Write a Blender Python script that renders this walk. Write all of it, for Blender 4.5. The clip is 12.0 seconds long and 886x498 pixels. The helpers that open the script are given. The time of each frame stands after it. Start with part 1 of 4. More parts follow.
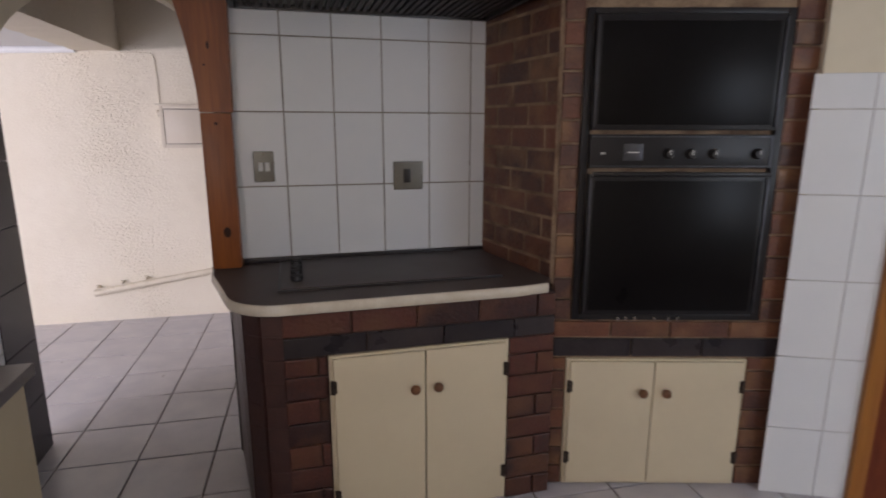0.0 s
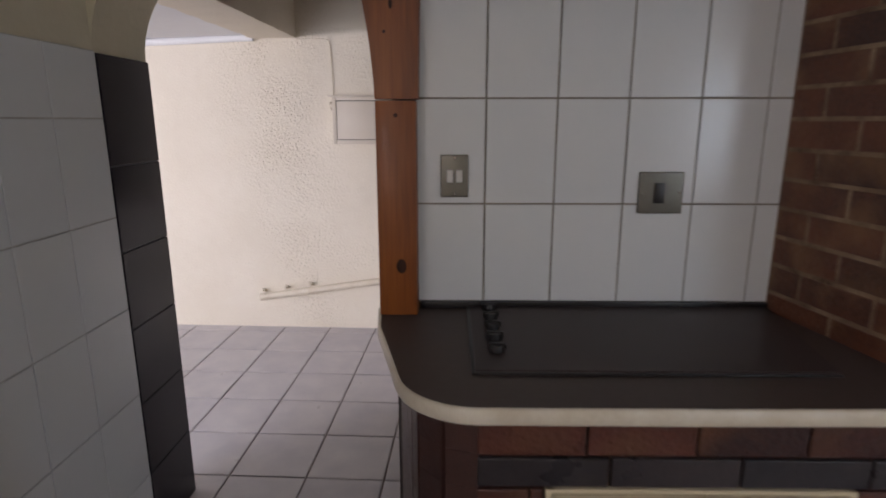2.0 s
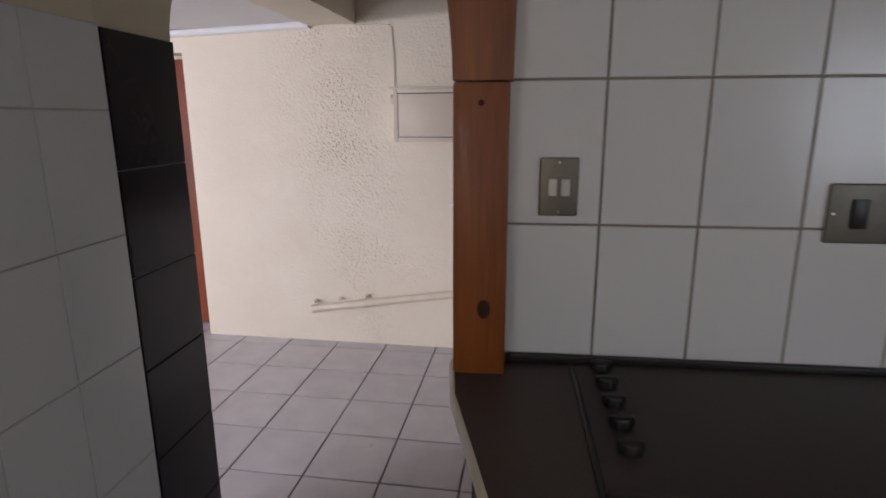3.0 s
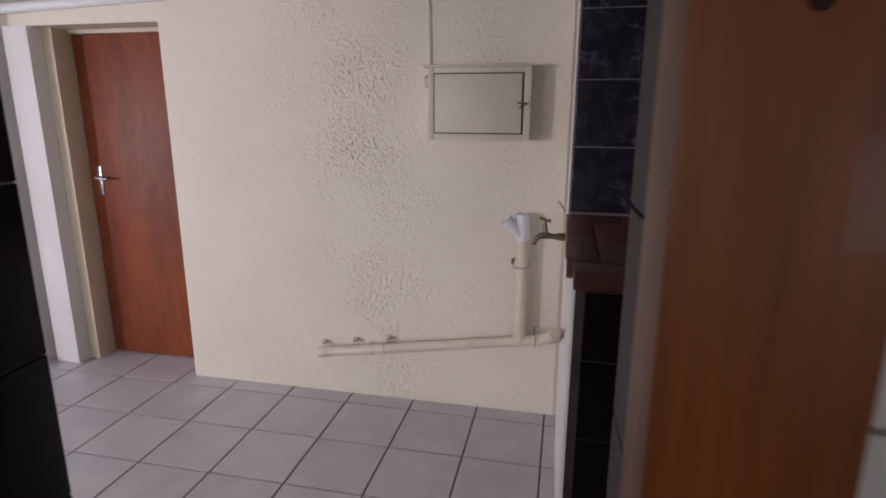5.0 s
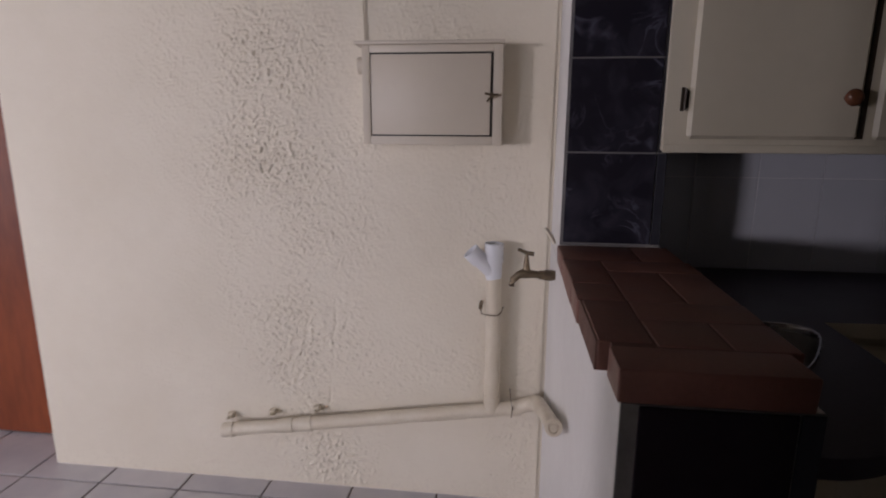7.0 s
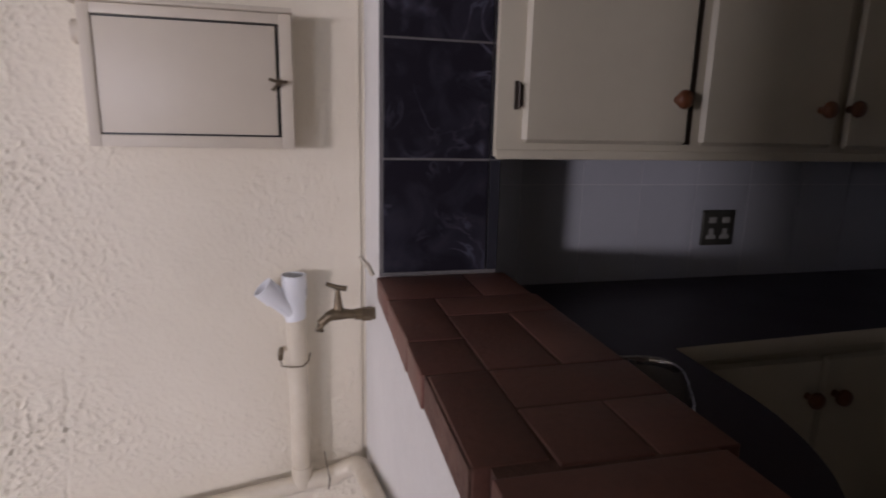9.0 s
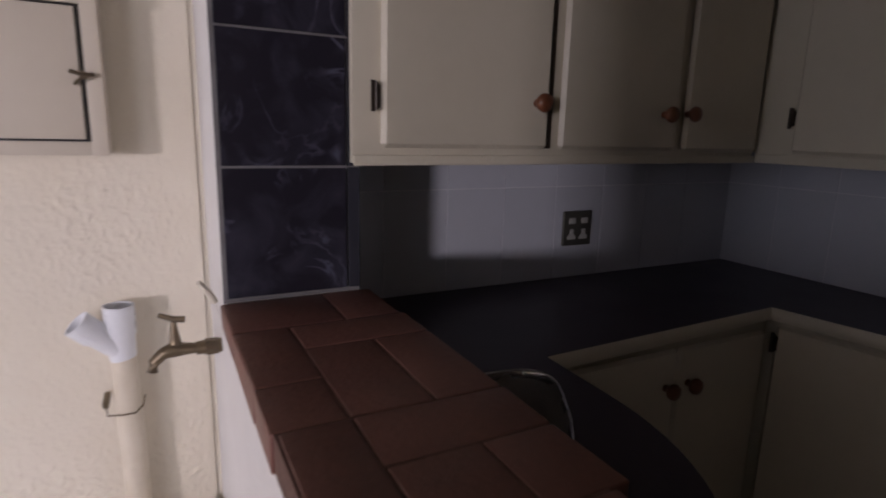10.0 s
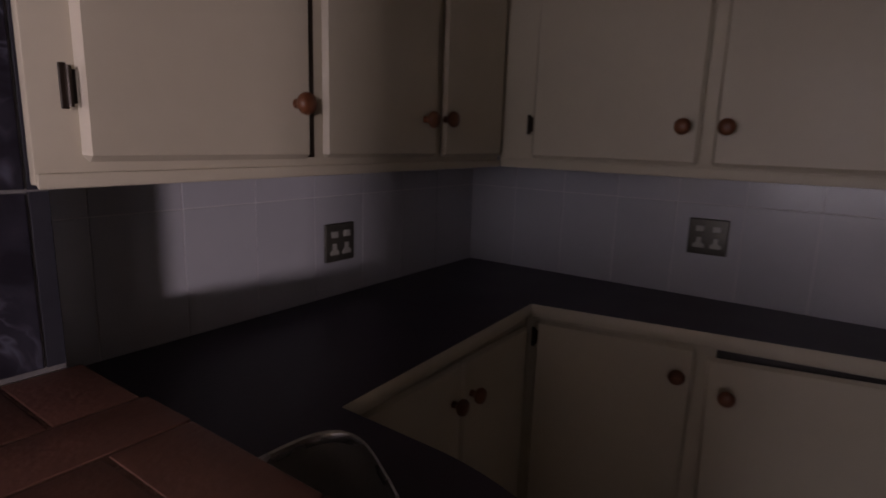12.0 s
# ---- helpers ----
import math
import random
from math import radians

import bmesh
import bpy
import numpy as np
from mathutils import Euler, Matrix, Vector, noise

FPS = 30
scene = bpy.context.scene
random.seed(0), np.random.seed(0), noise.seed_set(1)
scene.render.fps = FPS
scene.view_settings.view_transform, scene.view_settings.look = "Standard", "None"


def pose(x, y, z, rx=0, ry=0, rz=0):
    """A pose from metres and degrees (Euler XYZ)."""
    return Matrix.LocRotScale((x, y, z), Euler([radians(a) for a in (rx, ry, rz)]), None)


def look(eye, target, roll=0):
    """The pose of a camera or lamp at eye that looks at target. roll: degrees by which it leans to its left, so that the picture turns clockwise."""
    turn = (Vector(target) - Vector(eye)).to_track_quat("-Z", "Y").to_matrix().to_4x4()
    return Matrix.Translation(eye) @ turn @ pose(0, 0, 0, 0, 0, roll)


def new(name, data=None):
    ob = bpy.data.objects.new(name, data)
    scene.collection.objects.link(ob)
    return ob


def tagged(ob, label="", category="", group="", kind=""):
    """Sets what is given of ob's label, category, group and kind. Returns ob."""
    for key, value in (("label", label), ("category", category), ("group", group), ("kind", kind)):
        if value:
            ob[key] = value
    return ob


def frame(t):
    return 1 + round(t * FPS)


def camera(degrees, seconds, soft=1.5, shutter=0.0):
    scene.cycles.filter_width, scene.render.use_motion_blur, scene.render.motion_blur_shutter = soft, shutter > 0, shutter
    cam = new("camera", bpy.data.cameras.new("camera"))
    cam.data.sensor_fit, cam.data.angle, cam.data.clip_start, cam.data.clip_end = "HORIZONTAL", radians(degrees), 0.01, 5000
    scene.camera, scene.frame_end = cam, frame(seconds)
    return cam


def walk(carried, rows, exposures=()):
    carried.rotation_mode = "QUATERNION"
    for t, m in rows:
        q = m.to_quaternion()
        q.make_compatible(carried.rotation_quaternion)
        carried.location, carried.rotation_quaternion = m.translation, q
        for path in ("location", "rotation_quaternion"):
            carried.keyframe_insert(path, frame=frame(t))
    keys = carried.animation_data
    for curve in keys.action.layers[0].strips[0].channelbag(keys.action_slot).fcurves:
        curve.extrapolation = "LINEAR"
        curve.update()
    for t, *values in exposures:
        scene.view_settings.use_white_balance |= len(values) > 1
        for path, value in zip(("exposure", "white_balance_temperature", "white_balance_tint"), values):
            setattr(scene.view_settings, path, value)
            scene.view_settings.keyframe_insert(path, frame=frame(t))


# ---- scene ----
cam = camera(76.7, 12.0, 1.8, 0.5)
PATH = [
    (0, (0.333, 0.285, 1.453), (0.773, 2.189, 1.026), 0.1),
    (0.5, (0.308, 0.441, 1.446), (0.581, 2.374, 1.014), 0.1),
    (1, (0.265, 0.653, 1.448), (0.378, 2.602, 1.011), 0.2),
    (1.5, (0.236, 0.852, 1.454), (0.227, 2.802, 1.01), 0.1),
    (2, (0.19, 1.066, 1.449), (0.089, 3.012, 1.002), 0.0),
    (2.5, (0.133, 1.297, 1.452), (-0.081, 3.233, 1.0), -0.2),
    (3, (0.079, 1.496, 1.434), (-0.222, 3.42, 0.979), -0.2),
    (3.5, (0.002, 1.73, 1.428), (-0.335, 3.648, 0.973), -0.2),
    (3.7, (-0.026, 1.811, 1.433), (-0.37, 3.727, 0.973), -0.4),
    (5.3, (-0.172, 2.424, 1.409), (-0.586, 4.323, 0.936), 0.3),
    (5.5, (-0.208, 2.481, 1.407), (-0.617, 4.382, 0.937), 0.1),
    (6, (-0.248, 2.63, 1.385), (-0.619, 4.542, 0.931), 0.3),
    (6.5, (-0.257, 2.777, 1.372), (-0.556, 4.703, 0.924), 0.5),
    (6.7, (-0.247, 2.856, 1.364), (-0.526, 4.787, 0.924), 0.4),
    (8.5, (-0.253, 3.269, 1.346), (0.018, 5.208, 0.941), 1.0),
    (9, (-0.251, 3.338, 1.355), (0.212, 5.237, 0.934), 1.3),
    (9.5, (-0.243, 3.375, 1.358), (0.47, 5.196, 0.939), 1.5),
    (10, (-0.204, 3.437, 1.363), (0.696, 5.175, 0.952), 1.5),
    (10.5, (-0.16, 3.532, 1.366), (0.906, 5.173, 0.954), 1.6),
    (11, (-0.12, 3.593, 1.361), (1.119, 5.109, 0.952), 1.8),
    (11.5, (-0.118, 3.633, 1.372), (1.299, 4.986, 0.97), 1.8),
    (11.8, (-0.114, 3.639, 1.377), (1.416, 4.865, 0.978), 1.7),
    (12, (-0.147, 3.648, 1.374), (1.46, 4.775, 0.988), 1.8),
]
EXPOSURES = [(0.0, 0.55, 6550, 24), (2.0, 0.45, 6550, 22), (3.5, 0.10, 6550, 22), (5.5, -0.15, 6550, 24), (6.5, -0.20, 6550, 24), (8.5, 0.02, 6550, 24), (10.5, 0.45, 6550, 26), (11.2, 0.42, 6650, 28), (12.0, 0.20, 7200, 36)]
walk(cam, [(t, look(eye, target, roll)) for t, eye, target, roll in PATH], EXPOSURES)

# ---------------------------------------------------------------- world and light
world = bpy.data.worlds.new("world")
world.use_nodes = True
scene.world = world
sky = world.node_tree.nodes.new("ShaderNodeTexSky")
sky.sky_type = "NISHITA"
sky.sun_disc = False
sky.sun_elevation, sky.sun_rotation = radians(40), radians(10)
world.node_tree.links.new(sky.outputs[0], world.node_tree.nodes["Background"].inputs[0])
world.node_tree.nodes["Background"].inputs[1].default_value = 0.1

sun = new("sun", bpy.data.lights.new("sun", "SUN"))
sun.data.energy, sun.data.angle, sun.data.color = 2.0, radians(0.5), (1, 0.95, 0.88)
sun.matrix_world = look((2, 9, 9), (0.5, 0.0, 0.0))


def window_light(name, eye, target, w, h, watts, colour):
    lamp = new(name, bpy.data.lights.new(name, "AREA"))
    lamp.data.shape, lamp.data.size, lamp.data.size_y = "RECTANGLE", w, h
    lamp.data.energy, lamp.data.color = watts, colour
    lamp.matrix_world = look(eye, target)
    return lamp


LAUNDRY_WATTS, WEST_WATTS, FAR_WATTS, KITCHEN_WATTS, SIDE_WATTS = 37.0, 14.0, 225.0, 30.0, 13.0
# south and west lamps are soft fill, in openings assumed out of view
window_light("laundry_south_fill", (-2.60, 0.22, 1.30), (-2.45, 4.8, 1.0), 1.6, 1.1, LAUNDRY_WATTS, (0.84, 0.92, 1.0))
window_light("laundry_west_fill", (-4.57, 3.65, 1.30), (0.0, 3.65, 1.25), 1.25, 0.95, WEST_WATTS, (0.84, 0.92, 1.0))
window_light("laundry_far_light", (-7.28, -2.48, 1.42), (-0.3, 4.8, 1.25), 0.85, 0.55, FAR_WATTS, (0.97, 0.97, 1.0))
window_light("kitchen_window_light", (-1.05, -0.75, 1.50), (1.0, -0.75, 1.40), 1.3, 1.0, KITCHEN_WATTS, (0.96, 0.97, 1.0))
window_light("kitchen_side_light", (3.02, -1.53, 1.45), (2.2, 1.5, 1.30), 0.8, 1.1, SIDE_WATTS, (0.74, 0.90, 1.0))


# ---------------------------------------------------------------- materials
def surf(name, a, b=None, scale=8.0, rough=0.5, rough_var=0.1, bump=0.0, bump_scale=60.0, metal=0.0, rnd=0.0, stretch=(1, 1, 1), detail=4.0, coat=0.0, fine=0.25, spec=0.5):
    """Two colours mixed by noise at two scales, uneven gloss, fine relief, and a change from piece to piece (rnd)."""
    m = bpy.data.materials.new(name)
    m.use_nodes = True
    nt = m.node_tree
    nd, ln = nt.nodes, nt.links
    bsdf = nd["Principled BSDF"]
    co = nd.new("ShaderNodeTexCoord")
    mp = nd.new("ShaderNodeMapping")
    mp.inputs["Scale"].default_value = stretch
    ln.new(co.outputs["Object"], mp.inputs[0])
    src = mp.outputs[0]
    info = nd.new("ShaderNodeObjectInfo")
    add = nd.new("ShaderNodeVectorMath")
    add.operation = "ADD"
    sc = nd.new("ShaderNodeMath")
    sc.operation = "MULTIPLY"
    sc.inputs[1].default_value = 37.0
    ln.new(info.outputs["Random"], sc.inputs[0])
    ln.new(src, add.inputs[0])
    ln.new(sc.outputs[0], add.inputs[1])
    src = add.outputs[0]
    n1 = nd.new("ShaderNodeTexNoise")
    n1.inputs["Scale"].default_value, n1.inputs["Detail"].default_value = scale, detail
    n2 = nd.new("ShaderNodeTexNoise")
    n2.inputs["Scale"].default_value, n2.inputs["Detail"].default_value = scale * 9, 3.0
    ln.new(src, n1.inputs["Vector"])
    ln.new(src, n2.inputs["Vector"])
    mixn = nd.new("ShaderNodeMix")
    mixn.inputs[0].default_value = fine
    ln.new(n1.outputs[0], mixn.inputs[2])
    ln.new(n2.outputs[0], mixn.inputs[3])
    ramp = nd.new("ShaderNodeMapRange")
    ramp.inputs["From Min"].default_value, ramp.inputs["From Max"].default_value = 0.3, 0.7
    ln.new(mixn.outputs[0], ramp.inputs[0])
    fac = ramp.outputs[0]
    if rnd:
        ra = nd.new("ShaderNodeMapRange")
        ra.inputs["To Min"].default_value, ra.inputs["To Max"].default_value = -rnd, rnd
        ln.new(info.outputs["Random"], ra.inputs[0])
        sm = nd.new("ShaderNodeMath")
        sm.operation, sm.use_clamp = "ADD", True
        ln.new(fac, sm.inputs[0])
        ln.new(ra.outputs[0], sm.inputs[1])
        fac = sm.outputs[0]
    mc = nd.new("ShaderNodeMix")
    mc.data_type = "RGBA"
    mc.inputs[6].default_value, mc.inputs[7].default_value = (*a, 1), (*(b or a), 1)
    ln.new(fac, mc.inputs[0])
    ln.new(mc.outputs[2], bsdf.inputs["Base Color"])
    rr = nd.new("ShaderNodeMapRange")
    rr.inputs["To Min"].default_value, rr.inputs["To Max"].default_value = max(0.02, rough - rough_var), min(1, rough + rough_var)
    ln.new(n1.outputs[0], rr.inputs[0])
    ln.new(rr.outputs[0], bsdf.inputs["Roughness"])
    bsdf.inputs["Metallic"].default_value = metal
    bsdf.inputs["Coat Weight"].default_value = coat
    bsdf.inputs["Specular IOR Level"].default_value = spec
    if bump:
        nb = nd.new("ShaderNodeTexNoise")
        nb.inputs["Scale"].default_value, nb.inputs["Detail"].default_value = bump_scale, 5.0
        ln.new(src, nb.inputs["Vector"])
        bp = nd.new("ShaderNodeBump")
        bp.inputs["Strength"].default_value, bp.inputs["Distance"].default_value = bump, 0.01
        ln.new(nb.outputs[0], bp.inputs["Height"])
        ln.new(bp.outputs[0], bsdf.inputs["Normal"])
    return m


def veined(name, base, cloud, vein, rough=0.16):
    """Dark polished tile with soft clouds and broken pale veins."""
    m = surf(name, base, base, 5, rough, 0.05, 0.04, 30, spec=0.26)
    nd, ln = m.node_tree.nodes, m.node_tree.links
    bsdf = nd["Principled BSDF"]
    src = next(n for n in nd if n.type == "VECT_MATH").outputs[0]

    def layer(scale, detail, distortion, stops):
        n = nd.new("ShaderNodeTexNoise")
        n.inputs["Scale"].default_value, n.inputs["Detail"].default_value, n.inputs["Distortion"].default_value = scale, detail, distortion
        ln.new(src, n.inputs["Vector"])
        r = nd.new("ShaderNodeValToRGB")
        e = r.color_ramp.elements
        e[0].position, e[0].color = stops[0][0], (stops[0][1],) * 3 + (1,)
        e[1].position, e[1].color = stops[-1][0], (stops[-1][1],) * 3 + (1,)
        for p, v in stops[1:-1]:
            e.new(p).color = (v, v, v, 1)
        ln.new(n.outputs[0], r.inputs[0])
        return r.outputs[0]

    def blend(a, fac, colour):
        mx = nd.new("ShaderNodeMix")
        mx.data_type = "RGBA"
        mx.inputs[7].default_value = (*colour, 1)
        ln.new(fac, mx.inputs[0])
        if a is None:
            mx.inputs[6].default_value = (*base, 1)
        else:
            ln.new(a, mx.inputs[6])
        return mx.outputs[2]

    clouds = blend(None, layer(11.0, 8, 0.8, [(0.45, 0.0), (0.75, 1.0)]), cloud)
    line, gate = layer(7.0, 3.5, 1.2, [(0.465, 0.0), (0.50, 1.0), (0.535, 0.0)]), layer(9.0, 3, 0.0, [(0.50, 0.0), (0.66, 1.0)])
    both = nd.new("ShaderNodeMath")
    both.operation = "MULTIPLY"
    ln.new(line, both.inputs[0])
    ln.new(gate, both.inputs[1])
    ln.new(blend(clouds, both.outputs[0], vein), bsdf.inputs["Base Color"])
    return m


def brickwork(name, dark, red, tan, rough=0.45):
    """Sealed brick: each piece dark, red or tan by its own chance, mottled with burnt spots."""
    m = surf(name, dark, red, 11.0, rough, 0.12, 0.45, 70, rnd=0.45, fine=0.4)
    nd, ln = m.node_tree.nodes, m.node_tree.links
    bsdf = nd["Principled BSDF"]
    old = bsdf.inputs["Base Color"].links[0].from_socket
    src = next(n for n in nd if n.type == "VECT_MATH").outputs[0]
    n = nd.new("ShaderNodeTexNoise")
    n.inputs["Scale"].default_value, n.inputs["Detail"].default_value = 6.0, 5.0
    ln.new(src, n.inputs["Vector"])
    r = nd.new("ShaderNodeMapRange")
    r.inputs["From Min"].default_value, r.inputs["From Max"].default_value, r.inputs["To Max"].default_value = 0.48, 0.72, 0.9
    ln.new(n.outputs[0], r.inputs[0])
    mx = nd.new("ShaderNodeMix")
    mx.data_type = "RGBA"
    mx.inputs[7].default_value = (*tan, 1)
    ln.new(r.outputs[0], mx.inputs[0])
    ln.new(old, mx.inputs[6])
    ln.new(mx.outputs[2], bsdf.inputs["Base Color"])
    return m


def timber(name, a, b, axis=2, rough=0.45, ring=9.0, coat=0.05):
    """Varnished timber with grain drawn out along one axis."""
    st = [ring, ring, ring]
    st[axis] = ring * 0.06
    return surf(name, a, b, 1.0, rough, 0.08, 0.12, 9.0, stretch=tuple(v * 1.0 for v in st), detail=8, coat=coat, fine=0.4)


M_FAR = surf("cream_rough_plaster", (0.72, 0.65, 0.53), (0.78, 0.715, 0.60), 2.2, 0.75, 0.1, 0.16, 70)


def stain(m, x, width, low, colour, amount):
    """A blotchy damp stain down a wall round one x, and along its foot below the height low."""
    nd, ln = m.node_tree.nodes, m.node_tree.links
    bsdf = nd["Principled BSDF"]
    old = bsdf.inputs["Base Color"].links[0].from_socket
    co, sep = nd.new("ShaderNodeTexCoord"), nd.new("ShaderNodeSeparateXYZ")
    ln.new(co.outputs["Object"], sep.inputs[0])
    a = nd.new("ShaderNodeMath")
    a.operation = "SUBTRACT"
    a.inputs[1].default_value = x
    ln.new(sep.outputs[0], a.inputs[0])
    b = nd.new("ShaderNodeMath")
    b.operation = "ABSOLUTE"
    ln.new(a.outputs[0], b.inputs[0])
    c = nd.new("ShaderNodeMapRange")
    c.inputs["From Min"].default_value, c.inputs["From Max"].default_value, c.inputs["To Min"].default_value, c.inputs["To Max"].default_value = 0.0, width, 1.0, 0.0
    ln.new(b.outputs[0], c.inputs[0])
    d = nd.new("ShaderNodeMapRange")
    d.inputs["From Min"].default_value, d.inputs["From Max"].default_value, d.inputs["To Min"].default_value, d.inputs["To Max"].default_value = 0.0, low, 0.9, 0.0
    ln.new(sep.outputs[2], d.inputs[0])
    e = nd.new("ShaderNodeMath")
    e.operation = "MAXIMUM"
    ln.new(c.outputs[0], e.inputs[0])
    ln.new(d.outputs[0], e.inputs[1])
    n = nd.new("ShaderNodeTexNoise")
    n.inputs["Scale"].default_value, n.inputs["Detail"].default_value = 60.0, 8.0
    ln.new(co.outputs["Object"], n.inputs["Vector"])
    r = nd.new("ShaderNodeMapRange")
    r.inputs["From Min"].default_value, r.inputs["From Max"].default_value = 0.50, 0.68
    ln.new(n.outputs[0], r.inputs[0])
    f = nd.new("ShaderNodeMath")
    f.operation = "MULTIPLY"
    ln.new(e.outputs[0], f.inputs[0])
    ln.new(r.outputs[0], f.inputs[1])
    g = nd.new("ShaderNodeMath")
    g.operation = "MULTIPLY"
    g.inputs[1].default_value = amount
    ln.new(f.outputs[0], g.inputs[0])
    mix = nd.new("ShaderNodeMix")
    mix.data_type = "RGBA"
    mix.inputs[7].default_value = (*colour, 1)
    ln.new(g.outputs[0], mix.inputs[0])
    ln.new(old, mix.inputs[6])
    ln.new(mix.outputs[2], bsdf.inputs["Base Color"])


stain(M_FAR, -0.98, 0.34, 0.10, (0.52, 0.45, 0.37), 0.28)
M_PLASTER = surf("cream_plaster", (0.66, 0.59, 0.43), (0.72, 0.65, 0.50), 2.5, 0.65, 0.1, 0.25, 45)
M_WHITEWALL = surf("white_plaster", (0.78, 0.76, 0.74), (0.70, 0.68, 0.66), 3.0, 0.6, 0.1, 0.2, 40)
# dark brown for unseen faces, added to cut bounce light into the nook
M_LOW_BOUNCE = surf("low_bounce_brown", (0.20, 0.155, 0.12), (0.15, 0.115, 0.09), 3.0, 0.7, 0.1, 0.2, 40)
M_CEIL = surf("white_ceiling", (0.80, 0.80, 0.80), (0.72, 0.72, 0.73), 1.5, 0.8, 0.1, 0.1, 40)
M_TILE = surf("white_wall_tile", (0.72, 0.74, 0.75), (0.76, 0.77, 0.77), 3.0, 0.20, 0.06, 0.04, 12, rnd=0.3)
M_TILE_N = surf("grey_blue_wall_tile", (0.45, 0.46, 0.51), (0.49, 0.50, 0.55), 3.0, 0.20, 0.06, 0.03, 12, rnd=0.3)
M_GROUT = surf("grey_grout", (0.33, 0.30, 0.25), (0.22, 0.20, 0.17), 14, 0.85)
M_GROUT_N = surf("white_grout", (0.66, 0.66, 0.68), (0.56, 0.56, 0.58), 14, 0.6)
M_GROUT_W = surf("pale_grout", (0.60, 0.58, 0.55), (0.42, 0.40, 0.38), 14, 0.85)
M_DARK = veined("dark_veined_tile", (0.020, 0.018, 0.026), (0.044, 0.042, 0.058), (0.090, 0.090, 0.125))
M_DARKP = surf("plain_dark_tile", (0.015, 0.010, 0.015), (0.021, 0.015, 0.021), 6, 0.24, 0.05, 0.03, 30, rnd=0.3, spec=0.28)
M_GREYT = surf("brown_grey_tile", (0.074, 0.056, 0.059), (0.092, 0.071, 0.075), 4, 0.6, 0.08, 0.04, 20, spec=0.2)
M_DARKG = surf("dark_tile_grout", (0.20, 0.19, 0.19), (0.12, 0.11, 0.11), 14, 0.8)
M_FLOOR = surf("beige_floor_tile", (0.585, 0.555, 0.565), (0.475, 0.455, 0.49), 7.0, 0.28, 0.015, 0.02, 60, rnd=0.2, fine=0.12)
M_FGROUT = surf("brown_floor_grout", (0.18, 0.14, 0.125), (0.12, 0.095, 0.085), 18, 0.9)
M_BRICK = brickwork("sealed_brown_brick", (0.062, 0.026, 0.018), (0.165, 0.056, 0.027), (0.235, 0.118, 0.052))
M_BRICKD = brickwork("dark_sealed_brick", (0.032, 0.012, 0.011), (0.100, 0.028, 0.017), (0.120, 0.048, 0.022), 0.36)
M_MORTAR = surf("brown_mortar", (0.38, 0.27, 0.17), (0.11, 0.062, 0.037), 9, 0.8, 0.1, 0.4, 90)
M_CORNER = surf("dark_sealed_corner", (0.042, 0.018, 0.017), (0.075, 0.030, 0.023), 4.0, 0.4, 0.1, 0.25, 60, stretch=(3, 3, 0.5), detail=6)
M_MORTARD = surf("dark_sealed_mortar", (0.085, 0.046, 0.030), (0.035, 0.017, 0.013), 14, 0.5, 0.1, 0.4, 90)
M_LEDGE = surf("red_brick_paver", (0.145, 0.060, 0.046), (0.205, 0.086, 0.064), 12.0, 0.5, 0.12, 0.11, 90, rnd=0.2, fine=0.35)
M_LEDGEM = surf("paver_mortar", (0.17, 0.09, 0.068), (0.09, 0.042, 0.032), 22, 0.85, 0.1, 0.4, 90)
M_LINTEL = surf("dark_glazed_brick", (0.018, 0.015, 0.018), (0.045, 0.034, 0.034), 10, 0.30, 0.1, 0.2, 50, rnd=0.3)
M_TOP = surf("dark_brown_laminate", (0.080, 0.058, 0.051), (0.102, 0.076, 0.067), 5, 0.45, 0.1, 0.05, 120, spec=0.22)
# M_TOP lightened: window glare on the left worktop is put into the colour
M_TOP_GLARE = surf("glare_grey_laminate", (0.17, 0.15, 0.15), (0.13, 0.115, 0.115), 5, 0.32, 0.08, 0.05, 120)
M_BAND = surf("cream_edge_band", (0.72, 0.66, 0.55), (0.56, 0.48, 0.36), 10, 0.35, 0.1)
M_HOB = surf("dark_hob_enamel", (0.058, 0.043, 0.041), (0.072, 0.054, 0.051), 6, 0.36, 0.08, spec=0.15)
M_BLACK = surf("black_plastic", (0.012, 0.010, 0.010), (0.02, 0.016, 0.016), 10, 0.35)
M_OVEN = surf("black_oven_glass", (0.006, 0.005, 0.005), (0.009, 0.008, 0.008), 4, 0.30, 0.06, spec=0.10)
M_TRIM = surf("worn_dark_trim", (0.10, 0.10, 0.11), (0.05, 0.05, 0.055), 25, 0.4, 0.1, metal=0.8)
M_OVENFR = surf("black_oven_frame", (0.010, 0.009, 0.010), (0.017, 0.015, 0.016), 8, 0.35, spec=0.3)
M_CHROME = surf("dull_chrome", (0.62, 0.62, 0.62), (0.5, 0.5, 0.5), 10, 0.2, 0.08, metal=1.0)
M_STEEL = surf("stainless_steel", (0.50, 0.50, 0.51), (0.38, 0.38, 0.40), 8, 0.34, 0.08, metal=1.0)
M_BOWL = surf("brushed_bowl_steel", (0.50, 0.50, 0.50), (0.38, 0.38, 0.39), 9, 0.42, 0.1, metal=0.6)
M_RIM = surf("polished_steel", (0.52, 0.52, 0.53), (0.40, 0.40, 0.42), 12, 0.26, 0.08, metal=1.0)
M_PLATE = surf("grey_metal_plate", (0.20, 0.19, 0.16), (0.15, 0.14, 0.12), 12, 0.4, 0.1, metal=0.6)
